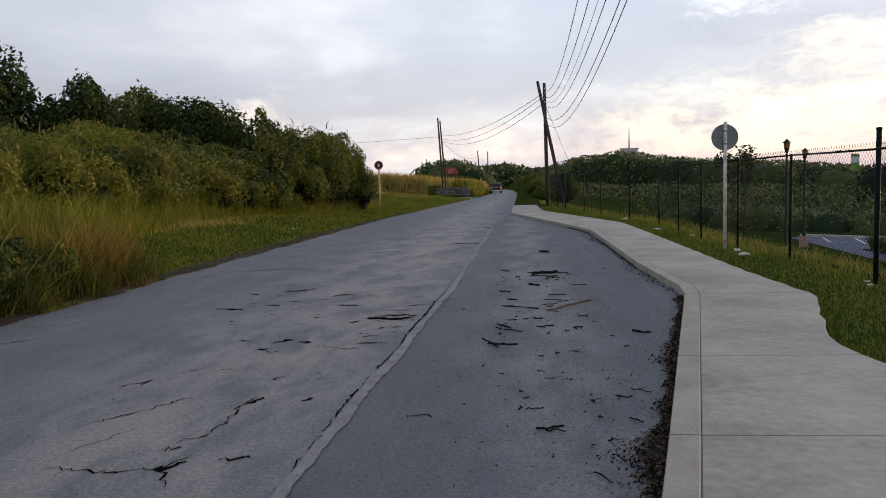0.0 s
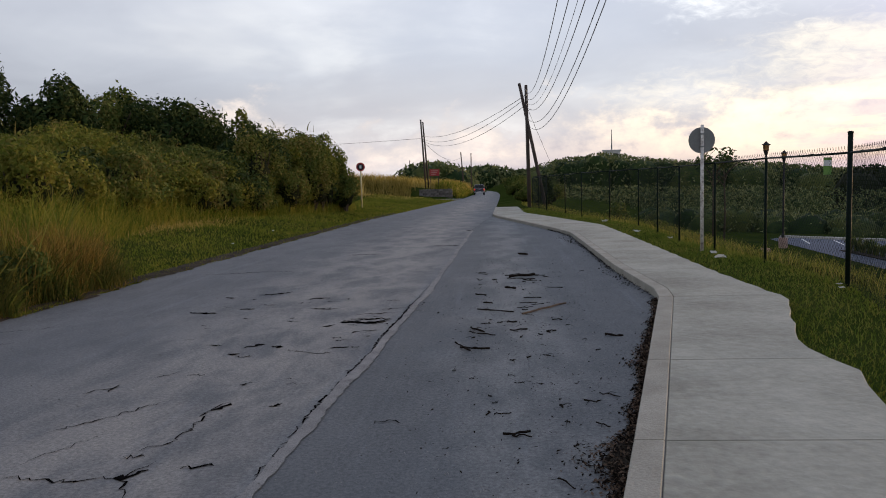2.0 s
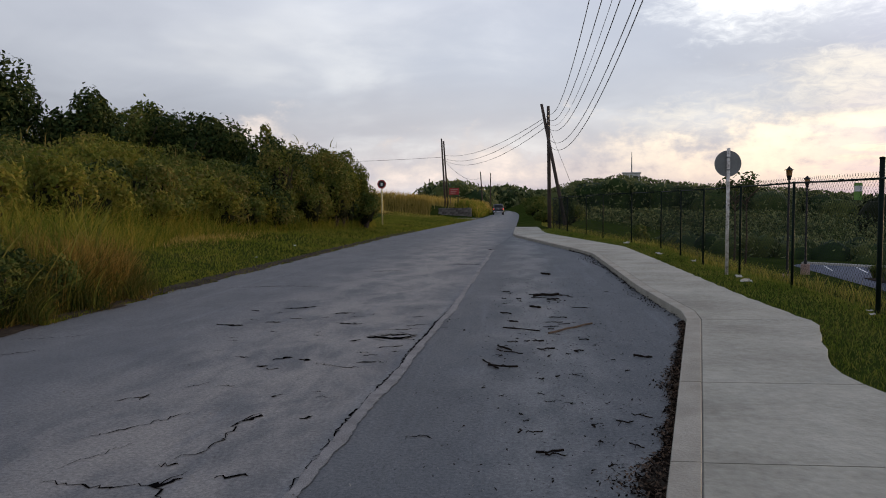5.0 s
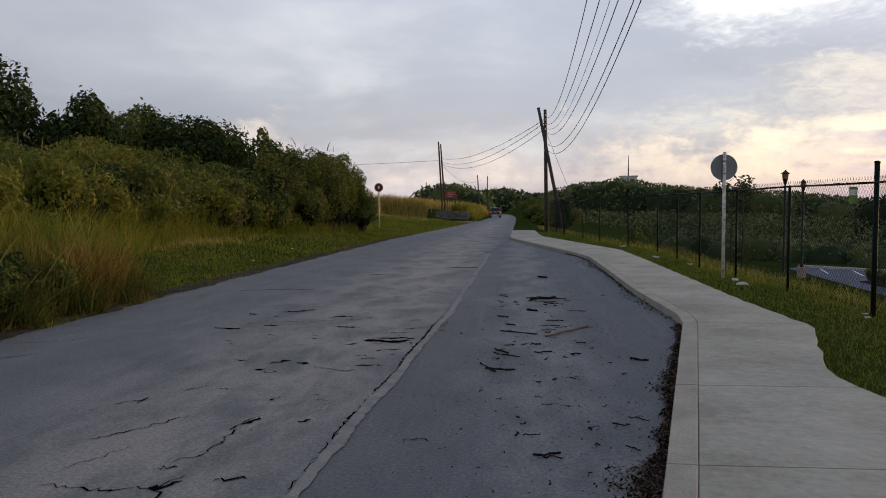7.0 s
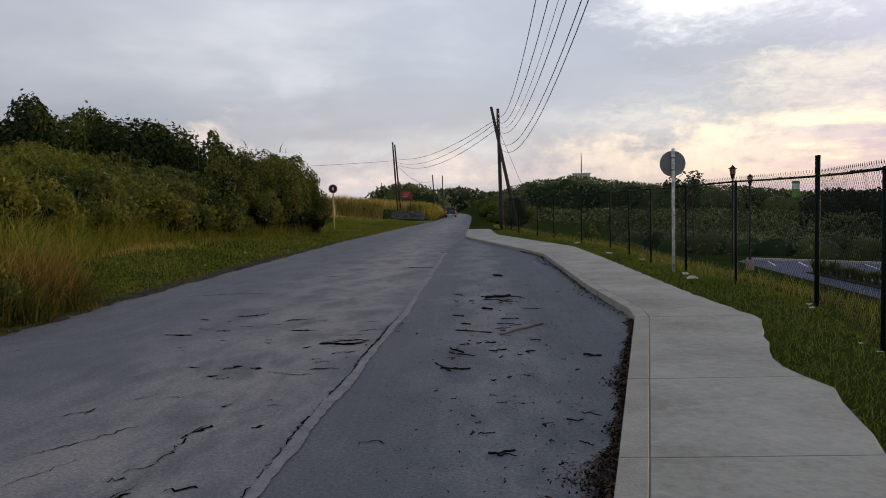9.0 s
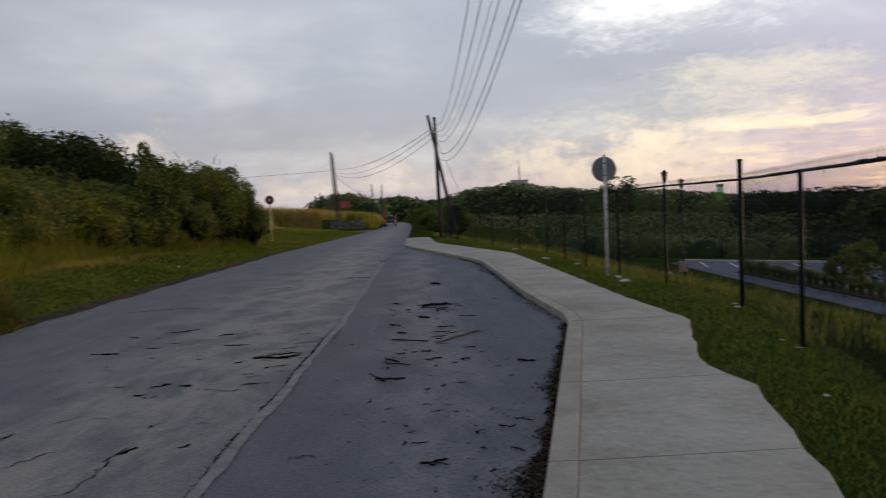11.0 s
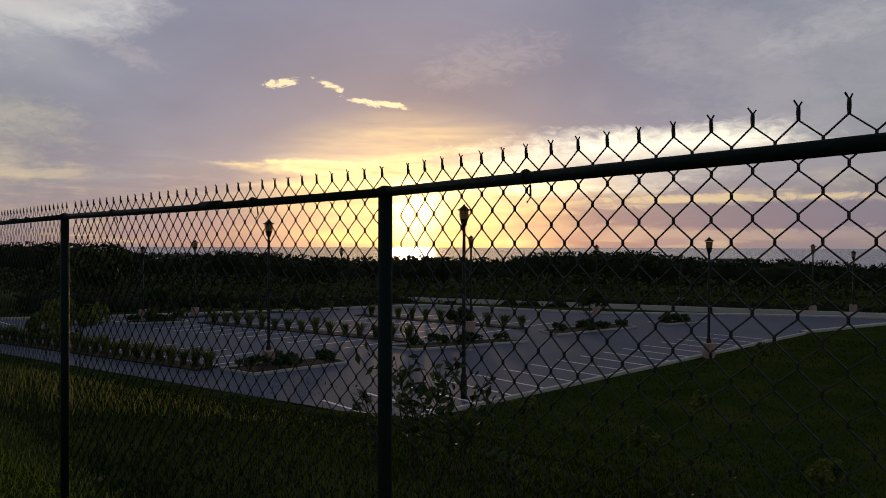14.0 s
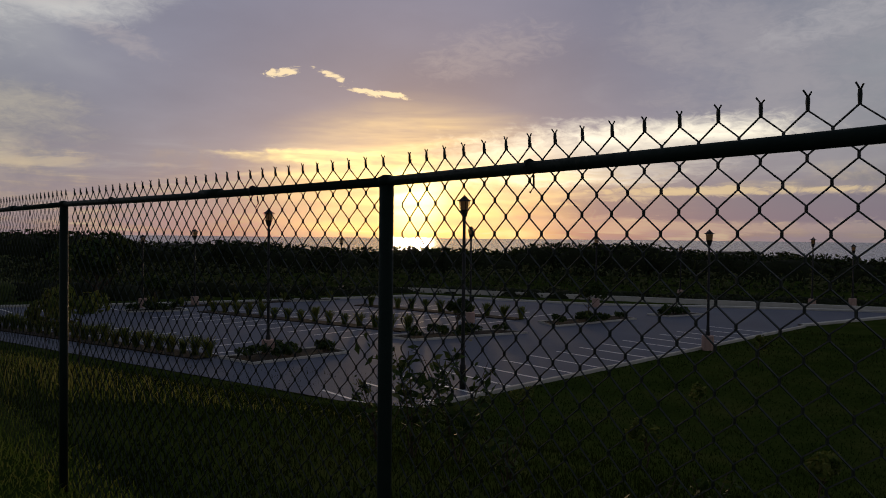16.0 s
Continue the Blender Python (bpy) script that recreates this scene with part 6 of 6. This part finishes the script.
for i, (x, y, s) in enumerate(((4.22, 15.2, 0.26), (4.49, 20.3, 0.3), (4.35, 9.9, 0.12), (4.1, 22.9, 0.3), (4.1, 14.3, 0.3), (3.9, 28.2, 0.4), (3.69, 6.98, 0.09), (3.74, 7.44, 0.08), (4.45, 10.2, 0.12), (3.01, 5.3, 0.08), (-7.0, 20.0, 0.12), (-7.4, 25.0, 0.14))):
    scrap(x, y, s * 0.6, i)


# ---- plants and a pot near the fence ----
def leafy_plant(x, y, h, n, size, seed, mat="leaf", label="broad-leaved weed behind the fence"):
    g = land(x, y)
    e = empty("weed", x, y, g)
    tagged(e, label, "weed")
    r = random.Random(seed)
    bm = bmesh.new()
    c = []
    for k in range(5):
        a, l = r.uniform(0, 6.28), r.uniform(0.6, 1.0) * h
        p = [(0, 0, -0.05), (0.12 * h * math.cos(a), 0.12 * h * math.sin(a), l * 0.5), (0.35 * h * math.cos(a), 0.35 * h * math.sin(a), l)]
        tube(bm, p, [0.012, 0.008, 0.003], 5)
        for j in range(n // 5):
            f = r.uniform(0.25, 1.0)
            c.append((0.35 * h * f * f * math.cos(a) + r.gauss(0, 0.07 * h), 0.35 * h * f * f * math.sin(a) + r.gauss(0, 0.07 * h), l * f + r.gauss(0, 0.04 * h)))
    part("stem", bm, "bark", e)
    leaves("foliage", np.array(c), size, mat, e, np.tile([0, 0, 0.6], (len(c), 1)), 0.9)


for az, d, h, n, size in ((54.4, 9.0, 1.75, 260, 0.07), (57.8, 9.5, 1.35, 200, 0.07), (52.0, 8.5, 0.9, 90, 0.05), (82.5, 4.9, 0.62, 320, 0.05), (85.5, 4.6, 0.55, 240, 0.05), (80.5, 8.5, 0.5, 60, 0.05), (76.0, 7.6, 0.6, 60, 0.05), (61.5, 7.5, 0.75, 60, 0.05), (72.0, 6.4, 0.55, 50, 0.04)):
    leafy_plant(*from_eye(az, d), h, n, size, int(az * 3), "dark_leaf")
x, y = from_eye(72.2, 5.7)
e = empty("plant_pot", x, y, land(x, y), 20)
tagged(e, "black plastic nursery pot lying in the grass", "plant pot")
bm = tube(bmesh.new(), [(0, 0, 0.0), (0, 0, 0.01), (0, 0, 0.17), (0, 0, 0.175), (0, 0, 0.19)], [0.06, 0.065, 0.078, 0.085, 0.085], 18, cap=False)
bm.faces.new([v for v in bm.verts if abs(v.co.z) < 1e-6])
part("shell", bm, "black_paint", e)
part("soil_fill", tube(bmesh.new(), [(0, 0, 0.14), (0, 0, 0.16)], 0.07, 16), "soil", e)


# ---- pickup truck far down the road ----
M["truck_paint"] = material("truck_paint", [(0.018, 0.022, 0.035), (0.028, 0.034, 0.05)], 2.0, 0.3, bump=0.02, spec=0.6)
M["chrome"] = material("chrome", [(0.55, 0.55, 0.56), (0.7, 0.7, 0.7)], 4.0, 0.25, metal=0.9, bump=0.0)
M["rubber"] = material("rubber", [(0.015, 0.015, 0.015), (0.03, 0.03, 0.03)], 8.0, 0.9, bump=0.2)
M["dark_glass"] = material("dark_glass", [(0.02, 0.025, 0.03), (0.03, 0.035, 0.04)], 2.0, 0.08, bump=0.0, spec=0.8)
M["tail_red"] = material("tail_red", [(0.5, 0.02, 0.015), (0.6, 0.03, 0.02)], 6.0, 0.3, bump=0.0, spec=0.6)
lamp_mat = M["tail_red"]
for node in lamp_mat.node_tree.nodes:
    if node.type == "BSDF_PRINCIPLED":
        node.inputs["Emission Color"].default_value = (1.0, 0.06, 0.03, 1.0)
        node.inputs["Emission Strength"].default_value = 0.5


def loft(bm, sections):
    """A closed body from rings of points."""
    rings = [[bm.verts.new(p) for p in s] for s in sections]
    n = len(rings[0])
    for a, b in zip(rings, rings[1:]):
        for j in range(n):
            bm.faces.new((a[j], a[(j + 1) % n], b[(j + 1) % n], b[j]))
    bm.faces.new(rings[0][::-1])
    bm.faces.new(rings[-1])
    bmesh.ops.recalc_face_normals(bm, faces=bm.faces)
    bmesh.ops.bevel(bm, geom=[e for e in bm.edges if e.calc_face_angle(0) > 0.6], offset=0.04, segments=2, affect="EDGES", profile=0.5)
    return bm


def pickup(x, y, heading):
    e = empty("pickup_truck", x, y, float(road_z(y)) + 0.005, heading)
    tagged(e, "dark blue double-cab pickup truck driving away on the road", "pickup truck")

    def ring(yy, w, z0, z1, top_in=0.0):
        return [(-w, yy, z0), (w, yy, z0), (w, yy, (z0 + z1) / 2), (w - top_in, yy, z1), (-w + top_in, yy, z1), (-w, yy, (z0 + z1) / 2)]
    part("body", loft(bmesh.new(), [ring(-2.55, 0.86, 0.45, 1.12), ring(-2.4, 0.92, 0.42, 1.15), ring(0.9, 0.93, 0.42, 1.15, 0.02), ring(1.6, 0.92, 0.42, 1.10, 0.06), ring(2.5, 0.86, 0.45, 1.0, 0.1), ring(2.65, 0.7, 0.5, 0.9, 0.1)]), "truck_paint", e)
    part("cab", loft(bmesh.new(), [ring(-0.75, 0.84, 1.10, 1.72, 0.14), ring(-0.6, 0.85, 1.10, 1.79, 0.14), ring(0.55, 0.85, 1.10, 1.79, 0.14), ring(1.45, 0.86, 1.08, 1.16, 0.05)]), "truck_paint", e)
    part("rear_window", box(bmesh.new(), -0.62, -0.785, 1.28, 0.62, -0.75, 1.64, 0.02), "dark_glass", e)
    for s in (-1, 1):
        part("side_window", box(bmesh.new(), s * 0.80 - 0.03, -0.5, 1.22, s * 0.80 + 0.03, 0.6, 1.62, 0.02), "dark_glass", e)
        part("tail_light", box(bmesh.new(), s * 0.80 - 0.09, -2.60, 0.85, s * 0.80 + 0.09, -2.5, 1.10, 0.02), "tail_red", e, "glowing red tail light")
        part("mirror", box(bmesh.new(), s * 1.0 - 0.1, 0.85, 1.12, s * 1.0 + 0.1, 0.95, 1.32, 0.03), "black_paint", e)
    part("bed_floor", box(bmesh.new(), -0.76, -2.4, 1.152, 0.76, -0.8, 1.16, 0.002), "black_paint", e)
    part("tailgate", box(bmesh.new(), -0.70, -2.62, 0.68, 0.70, -2.555, 1.12, 0.02), "truck_paint", e)
    part("tailgate_handle", box(bmesh.new(), -0.22, -2.64, 0.96, 0.22, -2.622, 1.02, 0.01), "chrome", e)
    part("rear_bumper", box(bmesh.new(), -0.86, -2.76, 0.46, 0.86, -2.56, 0.62, 0.03), "chrome", e)
    part("number_plate", box(bmesh.new(), -0.22, -2.775, 0.50, 0.22, -2.762, 0.60, 0.004), "litter", e, "plain plate")
    for sx in (-1, 1):
        for yy in (-1.6, 1.55):
            tyre = part("tyre", tube(bmesh.new(), [(sx * 0.68, yy, 0.38), (sx * 0.70, yy, 0.38), (sx * 0.90, yy, 0.38), (sx * 0.92, yy, 0.38)], [0.33, 0.38, 0.38, 0.33], 24), "rubber", e)
            part("rim", tube(bmesh.new(), [(sx * 0.915, yy, 0.38), (sx * 0.935, yy, 0.38)], [0.24, 0.21], 18), "chrome", tyre)


pickup(-3.35, 132.5, 2.0)


# ---- soil along the road's left edge ----
v, f = [], []
yy = np.arange(2.0, 46.0, 0.12)
for y in yy:
    le = float(left_edge(y))
    a = le - 0.10 + 0.06 * math.sin(y * 1.9) + 0.05 * random.uniform(-1, 1) + (0.10 if y < 11 else 0.0)
    v += [(le - 0.55, y, float(land_z(le - 0.55, y)) + 0.03), (le - 0.2, y, road_surface(le, y) + 0.03), (a, y, road_surface(a, y) + 0.006)]
for i in range(len(yy) - 1):
    for k in range(2):
        q = i * 3 + k
        f.append((q, q + 1, q + 4, q + 3))
tagged(mesh_object("soil_edge", v, f, "soil", smooth=True), "ragged brown soil along the road edge", "soil", kind="structure")
